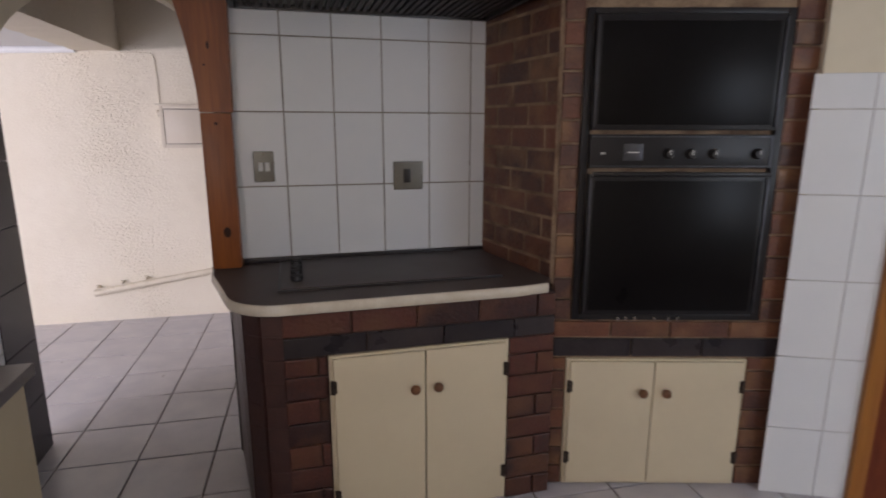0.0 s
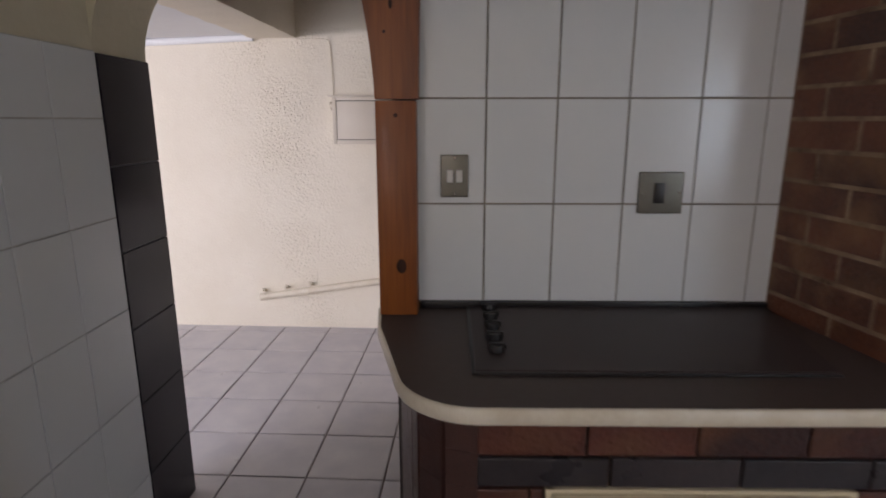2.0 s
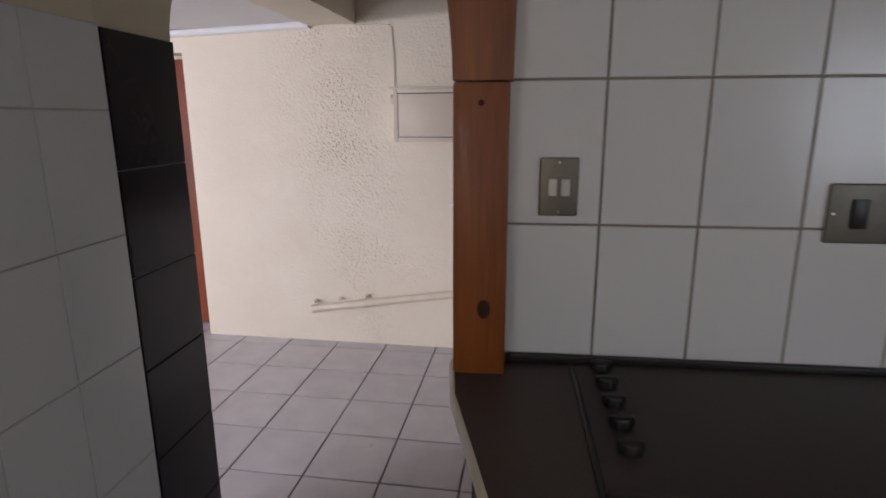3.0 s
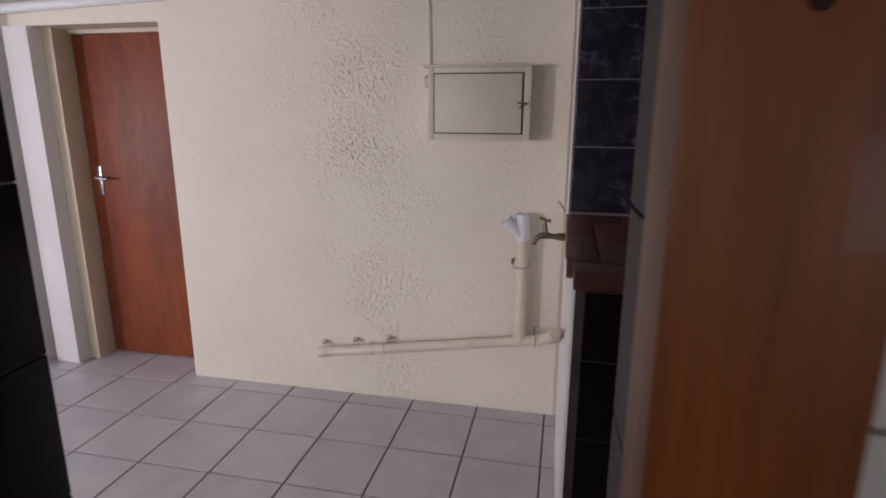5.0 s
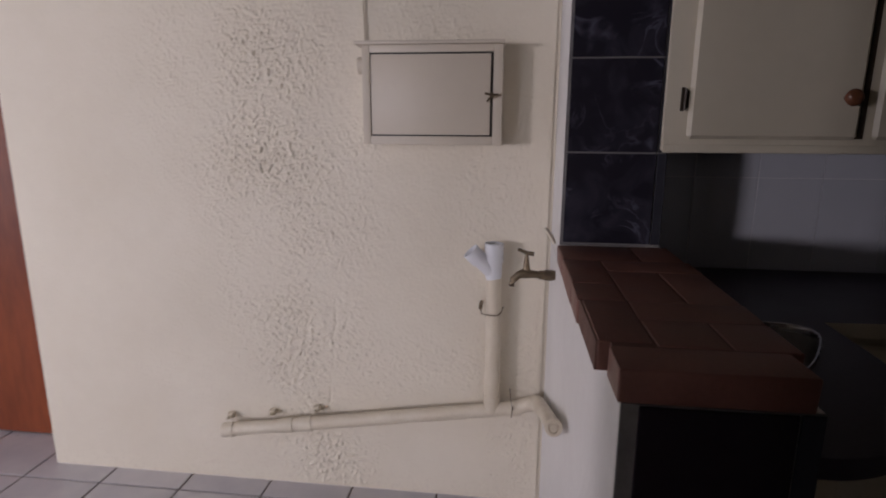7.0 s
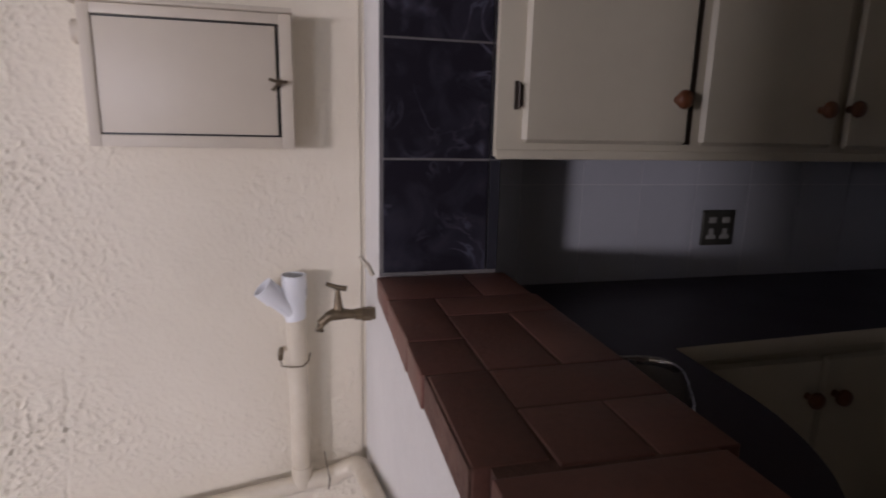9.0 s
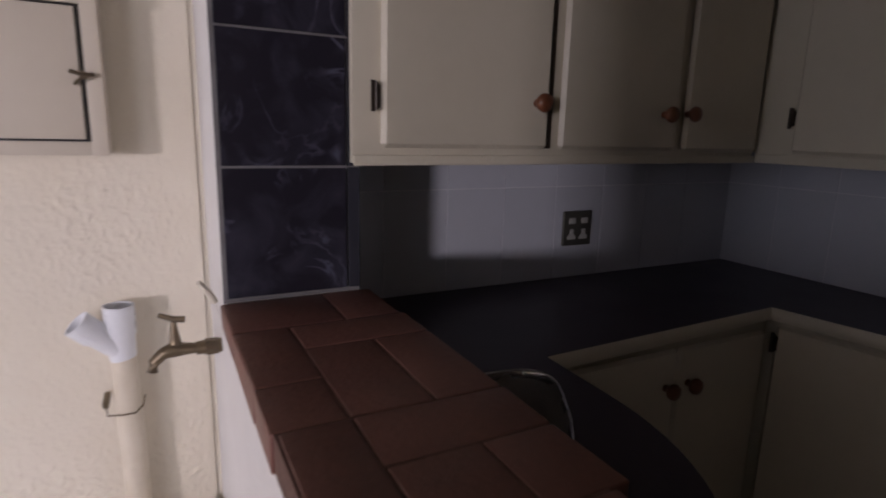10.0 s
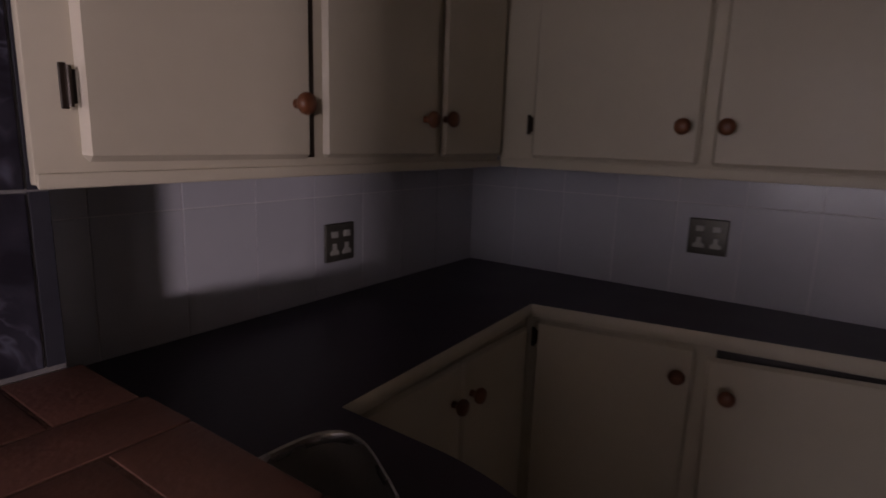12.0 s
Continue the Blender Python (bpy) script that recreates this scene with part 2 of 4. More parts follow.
# darker copies of plate and white plastic; nook shade is in their colour
M_PLATE_SHADED = surf("shaded_socket_plate", (0.11, 0.105, 0.09), (0.08, 0.075, 0.065), 12, 0.42, 0.1, metal=0.5)
M_WHITEP_SHADED = surf("shaded_white_plastic", (0.44, 0.43, 0.41), (0.36, 0.35, 0.33), 10, 0.45)
M_WHITEP = surf("white_plastic", (0.70, 0.69, 0.66), (0.62, 0.61, 0.58), 10, 0.35)
M_PINE = timber("orange_varnished_pine", (0.38, 0.108, 0.017), (0.15, 0.036, 0.008))
M_KNOT = surf("pine_knot", (0.030, 0.009, 0.004), (0.06, 0.016, 0.007), 30, 0.8, 0.1)
M_CREAM = surf("cream_cabinet_paint", (0.66, 0.57, 0.40), (0.61, 0.52, 0.36), 3, 0.42, 0.1, 0.06, 30)
M_GREYC = surf("pale_cabinet_paint", (0.62, 0.565, 0.45), (0.56, 0.51, 0.405), 3, 0.42, 0.1, 0.06, 30)
M_KNOB = timber("turned_wood_knob", (0.20, 0.085, 0.032), (0.12, 0.045, 0.017), 1, 0.35, 30)
M_KNOBD = timber("dark_turned_knob", (0.20, 0.070, 0.030), (0.11, 0.036, 0.016), 1, 0.35, 30)
M_HINGE = surf("dark_bronze_hinge", (0.050, 0.034, 0.024), (0.026, 0.018, 0.013), 40, 0.42, 0.1, metal=0.2, spec=0.35)
M_DOOR = surf("red_brown_door", (0.28, 0.070, 0.025), (0.095, 0.018, 0.008), 3.4, 0.45, 0.1, 0.05, 20, stretch=(1.6, 1, 0.35), coat=0.0, detail=6, spec=0.3)
M_FRAME = surf("cream_frame_paint", (0.62, 0.53, 0.40), (0.54, 0.45, 0.33), 5, 0.5)
M_BOX = surf("cream_enamel_box", (0.62, 0.55, 0.45), (0.57, 0.50, 0.41), 3, 0.42, 0.08)
M_PVC = surf("cream_painted_pipe", (0.72, 0.65, 0.53), (0.62, 0.54, 0.42), 9, 0.42, 0.1, 0.05, 40)
M_PVCW = surf("white_pvc", (0.80, 0.81, 0.84), (0.74, 0.75, 0.78), 9, 0.3)
M_BRASS = surf("tarnished_brass", (0.26, 0.20, 0.13), (0.14, 0.11, 0.08), 30, 0.42, 0.1, metal=0.85)
M_NOOKTOP = surf("black_worktop", (0.046, 0.037, 0.056), (0.060, 0.049, 0.070), 6, 0.42, 0.1, 0.03, 90, spec=0.25)
M_DIRT = surf("dusty_filter_mesh", (0.03, 0.025, 0.025), (0.06, 0.05, 0.045), 20, 0.6, metal=0.4)
M_YELLOW = timber("honey_door_timber", (0.42, 0.17, 0.03), (0.28, 0.09, 0.015))


# ---------------------------------------------------------------- building helpers
def box(bm, x0, x1, y0, y1, z0, z1, bevel=0.0, seg=2):
    vs = [bm.verts.new((x, y, z)) for x in (x0, x1) for y in (y0, y1) for z in (z0, z1)]
    fs = [bm.faces.new([vs[i] for i in q]) for q in ((0, 1, 3, 2), (4, 6, 7, 5), (0, 4, 5, 1), (2, 3, 7, 6), (0, 2, 6, 4), (1, 5, 7, 3))]
    if bevel:
        es = list({e for f in fs for e in f.edges})
        bmesh.ops.bevel(bm, geom=es, offset=bevel, segments=seg, affect="EDGES", profile=0.6)
    return bm


def boxes(*rows, bevel=0.0, seg=2):
    bm = bmesh.new()
    for r in rows:
        box(bm, *r, bevel=bevel, seg=seg)
    return bm


def prism(bm, pts, z0, z1, bevel=0.0):
    lo = [bm.verts.new((x, y, z0)) for x, y in pts]
    hi = [bm.verts.new((x, y, z1)) for x, y in pts]
    n = len(pts)
    fs = [bm.faces.new(hi), bm.faces.new(lo[::-1])]
    fs += [bm.faces.new((lo[i], lo[(i + 1) % n], hi[(i + 1) % n], hi[i])) for i in range(n)]
    if bevel:
        bmesh.ops.bevel(bm, geom=list(fs[0].edges), offset=bevel, segments=2, affect="EDGES")
    return bm


def tube(bm, pts, r, seg=16, caps=True, squash=1.0):
    """A round pipe of radius r (or a list) along points."""
    pts = [Vector(p) for p in pts]
    rings = []
    for i, p in enumerate(pts):
        d = (pts[min(i + 1, len(pts) - 1)] - pts[max(i - 1, 0)]).normalized()
        up = Vector((0, 0, 1)) if abs(d.z) < 0.9 else Vector((0, 1, 0))
        a = d.cross(up).normalized()
        b = a.cross(d)
        rad = r[i] if isinstance(r, (list, tuple)) else r
        rings.append([bm.verts.new(p + a * (math.cos(2 * math.pi * k / seg) * rad) + b * (math.sin(2 * math.pi * k / seg) * rad * squash)) for k in range(seg)])
    for r0, r1 in zip(rings, rings[1:]):
        for k in range(seg):
            bm.faces.new((r0[k], r0[(k + 1) % seg], r1[(k + 1) % seg], r1[k]))
    if caps:
        bm.faces.new(rings[0][::-1])
        bm.faces.new(rings[-1])
    return bm


def lathe(bm, profile, m=Matrix(), seg=24):
    """Turns (r, z) points about z, then moves by m."""
    rings = [[bm.verts.new(m @ Vector((r * math.cos(2 * math.pi * k / seg), r * math.sin(2 * math.pi * k / seg), z))) for k in range(seg)] for r, z in profile]
    for r0, r1 in zip(rings, rings[1:]):
        for k in range(seg):
            bm.faces.new((r0[k], r0[(k + 1) % seg], r1[(k + 1) % seg], r1[k]))
    if profile[0][0] > 1e-6:
        bm.faces.new(rings[0][::-1])
    if profile[-1][0] > 1e-6:
        bm.faces.new(rings[-1])
    return bm


def arc(cx, cy, r, a0, a1, n=8, ry=None):
    return [(cx + r * math.cos(radians(a0 + (a1 - a0) * i / n)), cy + (ry or r) * math.sin(radians(a0 + (a1 - a0) * i / n))) for i in range(n + 1)]


def mesh_of(name, bm, material, smooth=35):
    me = bpy.data.meshes.new(name)
    bmesh.ops.recalc_face_normals(bm, faces=bm.faces)
    bm.to_mesh(me)
    bm.free()
    me.materials.append(material)
    if smooth:
        me.shade_smooth()
        me.set_sharp_from_angle(angle=radians(smooth))
    return me


def part(name, bm, material, parent=None, label="", smooth=35):
    ob = new(name, mesh_of(name, bm, material, smooth))
    if parent is not None:
        ob.parent = parent
    if label:
        ob["label"] = label
    return ob


def thing(name, m, label, category, group=""):
    ob = new(name)
    ob.empty_display_size = 0.1
    ob.matrix_basis = m
    return tagged(ob, label, category, group)


def structure(name, bm, material, label, category):
    return tagged(part(name, bm, material), label, category, "", "structure")


CACHE = {}


def slab_mesh(w, h, d, ch, material):
    """A tile or brick face: w by h, standing d proud, its rim chamfered; open at the back."""
    key = (round(w, 4), round(h, 4), round(d, 4), ch, material.name)
    if key not in CACHE:
        o = [(0, 0), (w, 0), (w, h), (0, h)]
        i = [(ch, ch), (w - ch, ch), (w - ch, h - ch), (ch, h - ch)]
        vs = [(x, y, 0) for x, y in o] + [(x, y, d - ch * 0.6) for x, y in o] + [(x, y, d) for x, y in i]
        fs = [(8, 9, 10, 11)] + [(k, (k + 1) % 4, 4 + (k + 1) % 4, 4 + k) for k in range(4)] + [(4 + k, 4 + (k + 1) % 4, 8 + (k + 1) % 4, 8 + k) for k in range(4)]
        me = bpy.data.meshes.new("piece")
        me.from_pydata(vs, [], fs)
        me.materials.append(material)
        CACHE[key] = me
    return CACHE[key]


def lay(parent, name, cells, origin, u, v, material, depth=0.006, joint=0.004, ch=0.0015, wobble=0.0):
    """Pieces on a face: cells are (u0, u1, v0, v1) in metres from origin along the unit ways u and v."""
    o, u, v = Vector(origin), Vector(u).normalized(), Vector(v).normalized()
    n = u.cross(v)
    for u0, u1, v0, v1 in cells:
        w, h = u1 - u0 - joint, v1 - v0 - joint
        if w < 0.008 or h < 0.008:
            continue
        ob = new(name, slab_mesh(w, h, depth, ch, material))
        off = random.uniform(-1, 1) * wobble
        p = o + u * (u0 + joint / 2) + v * (v0 + joint / 2) + n * off
        ob.parent = parent
        ob.matrix_basis = Matrix(((u.x, v.x, n.x, p.x), (u.y, v.y, n.y, p.y), (u.z, v.z, n.z, p.z), (0, 0, 0, 1)))


def grid_cells(us, vs):
    return [(a, b, c, d) for a, b in zip(us, us[1:]) for c, d in zip(vs, vs[1:])]


def bond(u0, u1, v0, v1, length, course, start=0):
    """Running bond, with ends cut to fit."""
    out, k, v = [], start, v0
    while v < v1 - 0.012:
        top = min(v + course, v1)
        e = u0 - (length / 2 if k % 2 else 0)
        while e < u1 - 0.005:
            a, b = max(e, u0), min(e + length, u1)
            if b - a > 0.012:
                out.append((a, b, v, top))
            e += length
        v, k = top, k + 1
    return out


KNOB = [(0.0, 0.0), (0.008, 0.0), (0.0075, 0.010), (0.011, 0.014), (0.0165, 0.018), (0.0185, 0.024), (0.016, 0.031), (0.008, 0.0345), (0.0, 0.035)]


def knob(parent, p, turn):
    bm = lathe(bmesh.new(), KNOB, Matrix.Translation(p) @ turn, 20)
    return part("knob", bm, M_KNOB, parent, "round turned wooden knob", 60)


def hinge(parent, x, y, z, axis="x"):
    """A small surface hinge: two leaves and a barrel, facing -y (axis x) or -x (axis y)."""
    bm = bmesh.new()
    for s in (-1, 1):
        box(bm, min(0, s * 0.011), max(0, s * 0.011), -0.0035, 0, -0.023 if s > 0 else -0.026, 0.023 if s > 0 else 0.026, 0.001, 1)
    tube(bm, [(0, -0.005, -0.026), (0, -0.005, 0.026)], 0.0035, 10)
    turn = Matrix() if axis == "x" else pose(0, 0, 0, 0, 0, -90)
    bm.transform(Matrix.Translation((x, y, z)) @ turn)
    return part("hinge", bm, M_HINGE, parent, "dark bronze surface hinge")


FACE_SOUTH = pose(0, 0, 0, 90, 0, 0)

# ---------------------------------------------------------------- the shell
FAR_Y, LEFT_X, SPLASH_Y, BACK_Y, EAST_X, CEIL = 4.817, -0.972, 2.578, 2.92, 1.713, 2.40
floor_ob = structure("floor", boxes((-8.6, 4.0, -2.9, 5.4, -0.12, -0.006)), M_FGROUT, "beige ceramic floor tiles with dark brown grout", "floor")


# far wall of the laundry, with a doorway; its plaster is flaked and uneven
def flake(x, z):
    p = Vector((x, 0.0, z))
    low = max(0.0, min(1.0, (1.7 - z) / 1.6))
    mid, half = -1.14 + 0.27 * low, 0.34 - 0.18 * low
    patch = max(0.0, 1.25 - abs(x - mid + 0.08 * noise.noise(p * 6)) / half)
    patch = min(1.0, patch) * min(1.0, max(0.0, 0.75 + 1.3 * noise.noise(p * 4.2)))
    broad = noise.noise(p * 4) * 0.003 + noise.noise(p * 13) * 0.0012
    g = 0.8 * noise.noise(Vector((x * 78 + 1.8 * noise.noise(p * 21), 3.0, z * 62))) + 0.8 * noise.noise(p * 121) + 0.5 * noise.noise(p * 190)
    chip = max(0.0, min(0.8, g)) * 0.0135 + noise.noise(p * 120) * 0.0022
    rest = max(0.0, min(1.0, (x + 1.7) * 2.0)) * max(0.0, min(1.0, 0.25 + 2.2 * noise.noise(p * 3.1 + Vector((4, 0, 1)))))
    gap = abs(x + 0.845 - 0.10 * (z - 0.78) - 0.022 * noise.noise(Vector((0, 0, z * 9))) - 0.008 * noise.noise(p * 30))
    crack = -0.004 * max(0.0, 1 - gap / 0.006) * max(0.0, min(1.0, 0.7 + 1.6 * noise.noise(p * 7))) if 0.30 < z < 0.92 else 0.0
    return broad + noise.noise(p * 120) * 0.0007 + crack + chip * (0.03 + 0.30 * rest + 0.80 * patch)


def rough_wall(x0, x1, z0, z1, y, step=0.0039):
    nx, nz = int((x1 - x0) / step), int((z1 - z0) / step)
    vs = []
    for j in range(nz + 1):
        for i in range(nx + 1):
            x, z = x0 + (x1 - x0) * i / nx, z0 + (z1 - z0) * j / nz
            edge = min(1, min(i, nx - i, j, nz - j) / 3)
            vs.append((x, y - flake(x, z) * edge, z))
    fs = [(j * (nx + 1) + i, j * (nx + 1) + i + 1, (j + 1) * (nx + 1) + i + 1, (j + 1) * (nx + 1) + i) for j in range(nz) for i in range(nx)]
    me = bpy.data.meshes.new("wall_north")
    me.from_pydata(vs, [], fs)
    me.materials.append(M_FAR)
    me.shade_smooth()
    return me


wall_n = tagged(new("wall_north", rough_wall(-2.055, -0.118, 0.0, 2.02, FAR_Y)), "cream rough plaster wall, flaked and stained", "wall", "", "structure")
part("backing", boxes((-2.05, 1.86, FAR_Y + 0.006, 5.06, 0, CEIL), (-8.4, -2.05, FAR_Y + 0.006, 5.06, 1.83, CEIL), (-2.05, -0.12, FAR_Y + 0.001, FAR_Y + 0.004, 2.0, CEIL)), M_FAR, wall_n)

# wall between kitchen and laundry with the arch, the side walls and the ceilings
ARCH_L, ARCH_R, SPRING, RISE = LEFT_X, -0.105, 1.64, 0.375


def arch_wall():
    bm = bmesh.new()
    mid, half = (ARCH_L + ARCH_R) / 2, (ARCH_R - ARCH_L) / 2
    curve = [(mid - half * math.cos(math.pi * i / 28), SPRING + RISE * math.sin(math.pi * i / 28)) for i in range(29)]
    y0, y1 = 2.605, 2.895
    prev = None
    for x, z in curve:
        row = [bm.verts.new((x, y0, z)), bm.verts.new((x, y1, z)), bm.verts.new((x, y0, CEIL)), bm.verts.new((x, y1, CEIL))]
        if prev:
            bm.faces.new((prev[0], row[0], row[2], prev[2]))
            bm.faces.new((prev[1], prev[3], row[3], row[1]))
            bm.faces.new((prev[0], prev[1], row[1], row[0]))
            bm.faces.new((prev[2], row[2], row[3], prev[3]))
        prev = row
    return bm


wall_arch = structure("wall_arch", arch_wall(), M_PLASTER, "cream plaster arch between kitchen and laundry", "wall")
wall_left = structure("wall_west", boxes((-1.12, LEFT_X, -0.1, 2.895, 0, CEIL), (-1.12, LEFT_X, -2.4, -1.4, 0, CEIL), (-1.12, LEFT_X, -1.4, -0.1, 0, 0.98), (-1.12, LEFT_X, -1.4, -0.1, 2.02, CEIL)), M_PLASTER, "cream plaster wall tiled white to shoulder height", "wall")
wall_mid = structure("wall_middle", boxes((-0.100, 1.86, SPLASH_Y + 0.006, 2.865, 0, CEIL)), M_LOW_BOUNCE, "wall behind the hob, tiled white, its unseen plaster darkened", "wall")
# next two walls are unseen; their openings only hold the fill lamps
structure("wall_laundry_south", boxes((-3.60, -3.45, 0.0, 0.2, 0, CEIL), (-3.45, -1.75, 0.0, 0.2, 0, 0.72), (-3.45, -1.75, 0.0, 0.2, 1.88, CEIL), (-1.75, -1.14, 0.0, 0.2, 0, CEIL)), M_WHITEWALL, "unseen white wall, opening added for a fill lamp", "wall")
structure("wall_laundry_side", boxes((-4.78, -4.60, 2.85, 5.06, 0, 0.80), (-4.78, -4.60, 2.85, 5.06, 1.79, CEIL), (-4.78, -4.60, 2.85, 3.0, 0.80, 1.79), (-4.78, -4.60, 4.30, 5.06, 0.80, 1.79)), M_WHITEWALL, "unseen white wall, opening added for a fill lamp", "wall")
# unseen passage, added so the low south-west light stands far off
structure("wall_passage_east", boxes((-3.60, -3.45, -2.6, 0.0, 0, CEIL)), M_WHITEWALL, "plain white plaster wall", "wall")
structure("wall_passage_south", boxes((-8.4, -7.75, -2.7, -2.5, 0, CEIL), (-6.80, -3.45, -2.7, -2.5, 0, CEIL), (-7.75, -6.80, -2.7, -2.5, 0, 1.10), (-7.75, -6.80, -2.7, -2.5, 1.74, CEIL)), M_WHITEWALL, "unseen white wall, opening added for the far lamp", "wall")
structure("wall_laundry_west", boxes((-8.55, -8.4, -2.7, 5.4, 0, CEIL)), M_LOW_BOUNCE, "unseen wall, darkened to cut bounce light", "wall")
structure("wall_nook_east", boxes((EAST_X, 1.86, 2.80, FAR_Y + 0.006, 0, CEIL)), M_PLASTER, "cream plaster wall above white tiles", "wall")
structure("wall_kitchen_east", boxes((3.45, 3.6, -2.4, 2.92, 0, CEIL), (1.86, 3.45, 2.70, 2.92, 0, CEIL)), M_PLASTER, "plain cream plaster wall", "wall")
structure("wall_kitchen_south", boxes((-1.12, 2.6, -1.75, -1.6, 0, CEIL), (3.42, 3.6, -1.75, -1.6, 0, CEIL), (2.6, 3.42, -1.75, -1.6, 0, 0.9), (2.6, 3.42, -1.75, -1.6, 2.0, CEIL)), M_PLASTER, "cream plaster wall with a window opening", "wall")
structure("ceiling_kitchen", boxes((-1.12, 3.6, -2.4, BACK_Y, CEIL, CEIL + 0.1)), M_CEIL, "white painted kitchen ceiling", "ceiling")
structure("ceiling_nook", boxes((-1.22, 1.86, 2.85, 5.06, CEIL, CEIL + 0.1)), M_LOW_BOUNCE, "unseen nook ceiling, darkened to cut bounce light", "ceiling")


def sloping_ceiling():
    bm = bmesh.new()
    prism(bm, [(-8.4, 1.80), (-1.20, 1.985), (-1.20, 2.06), (-8.4, 1.96)], -5.06, 2.5)
    bm.transform(pose(0, 0, 0, 90, 0, 0))
    return bm


structure("ceiling_laundry", sloping_ceiling(), M_CEIL, "low white boarded ceiling over the laundry", "ceiling")


def cornice():
    bm = bmesh.new()
    tube(bm, [(-3.0, FAR_Y - 0.012, 1.905), (-1.225, FAR_Y - 0.012, 1.968)], 0.022, 10)
    return bm


structure("cornice", cornice(), M_CEIL, "narrow white cornice along the wall", "trim")


def ragged_beam():
    bm = bmesh.new()
    n = 60
    prev = None
    for i in range(n + 1):
        y = 3.0 + (FAR_Y + 0.004 - 3.0) * i / n
        j = [noise.noise(Vector((y * 9, k * 7.0, 2.0))) * 0.007 for k in range(4)]
        row = [bm.verts.new(p) for p in ((-1.228 + j[0], y, CEIL), (-1.228 + j[1], y, 1.962 + j[2]), (-1.09, y, 1.965 + j[0]), (-0.950 + j[3] * 0.6, y, 1.967 + j[1] * 0.6), (-0.950, y, CEIL))]
        if prev:
            for k in range(4):
                bm.faces.new((prev[k], prev[k + 1], row[k + 1], row[k]))
        prev = row
    return bm


structure("ceiling_beam", ragged_beam(), M_FAR, "cream plastered beam with rough flaking underside", "beam")

# doorway, stepped piers and door in the far wall
structure("wall_pier", boxes((-2.95, -2.797, 4.80, 5.06, 0, 1.83), (-3.22, -3.00, 4.70, 5.06, 0, 1.90), (-3.00, -2.95, 4.86, 5.06, 0, 1.86), bevel=0.006), M_WHITEWALL, "white plastered stepped pier beside the doorway", "pier")
structure("wall_doorway_back", boxes((-8.4, -1.9, 5.06, 5.14, 0, CEIL)), M_WHITEWALL, "plain plaster wall behind the doorway", "wall")


def make_door():
    d = thing("door_1", pose(-2.76, 5.0, 0), "closed red-brown varnished wooden door with lever handle", "door")
    d["kind"] = "structure"
    part("leaf", boxes((0.03, 0.71, 0.0, 0.04, 0.01, 1.808), bevel=0.003), M_DOOR, d)
    fr = boxes((-0.035, 0.026, -0.118, 0.05, 0, 1.83), (0.71, 0.76, -0.02, 0.05, 0, 1.83), (0.03, 0.71, -0.02, 0.05, 1.809, 1.83), bevel=0.003)
    part("door_frame", fr, M_FRAME, d, "cream painted door frame")
    part("handle_plate", boxes((0.075, 0.105, -0.006, 0, 0.955, 1.115), bevel=0.002), M_STEEL, d, "worn metal handle plate")
    bm = tube(bmesh.new(), [(0.09, 0, 1.055), (0.09, -0.035, 1.055), (0.10, -0.045, 1.055), (0.175, -0.045, 1.05)], 0.008, 12)
    part("lever_handle", bm, M_STEEL, d, "metal lever handle")
    part("keyhole", lathe(bmesh.new(), [(0.0, 0.0), (0.009, 0.0), (0.009, 0.003), (0.0, 0.003)], Matrix.Translation((0.05, 0, 0.833)) @ FACE_SOUTH, 14), M_BLACK, d, "small dark hole")


make_door()
structure("door_step", boxes((-3.9, -3.0, 4.55, 4.72, 0, 0.045), bevel=0.006), surf("worn_step_timber", (0.30, 0.21, 0.17), (0.20, 0.13, 0.10), 8, 0.6, 0.1, 0.2, 40, stretch=(0.3, 3, 3)), "worn timber threshold step", "step")

# half wall between laundry and nook, with its column
HW_L, HW_R, HW_F, LEDGE = -0.105, 0.165, 3.702, 1.035
hw = prism(bmesh.new(), [(HW_L, FAR_Y + 0.006), (HW_L, 4.52), (-0.086, HW_F), (0.182, HW_F), (HW_R, 4.52), (HW_R, FAR_Y + 0.006)], 0.0, LEDGE - 0.05, 0.002)
box(hw, HW_L, HW_R, 4.525, FAR_Y + 0.006, LEDGE - 0.05, CEIL, 0.003)
half_wall = structure("wall_half", hw, M_WHITEWALL, "white plastered half wall with a full-height column", "wall")

# ---------------------------------------------------------------- kitchen: hob counter
CTR = 0.887


def counter_outline(grow=0.0):
    g = grow
    pts = [(1.03, 2.572), (1.075, 2.30), (1.118, 2.045)]
    pts += [(1.075, 1.977 - g), (0.95, 1.958 - g), (0.60, 1.953 - g), (0.30, 1.952 - g)]
    pts += arc(0.120, 2.132, 0.180 + g, -92, -165, 9)
    pts += [(-0.085 - g, 2.21), (-0.134 - g, 2.40), (-0.154 - g, 2.572)]
    return pts


def base_outline():
    return [(1.03, 2.572), (1.118, 2.06), (1.118, 1.997)] + arc(0.13, 2.147, 0.150, -90, -170, 8) + [(-0.055, 2.3), (-0.085, 2.572)]


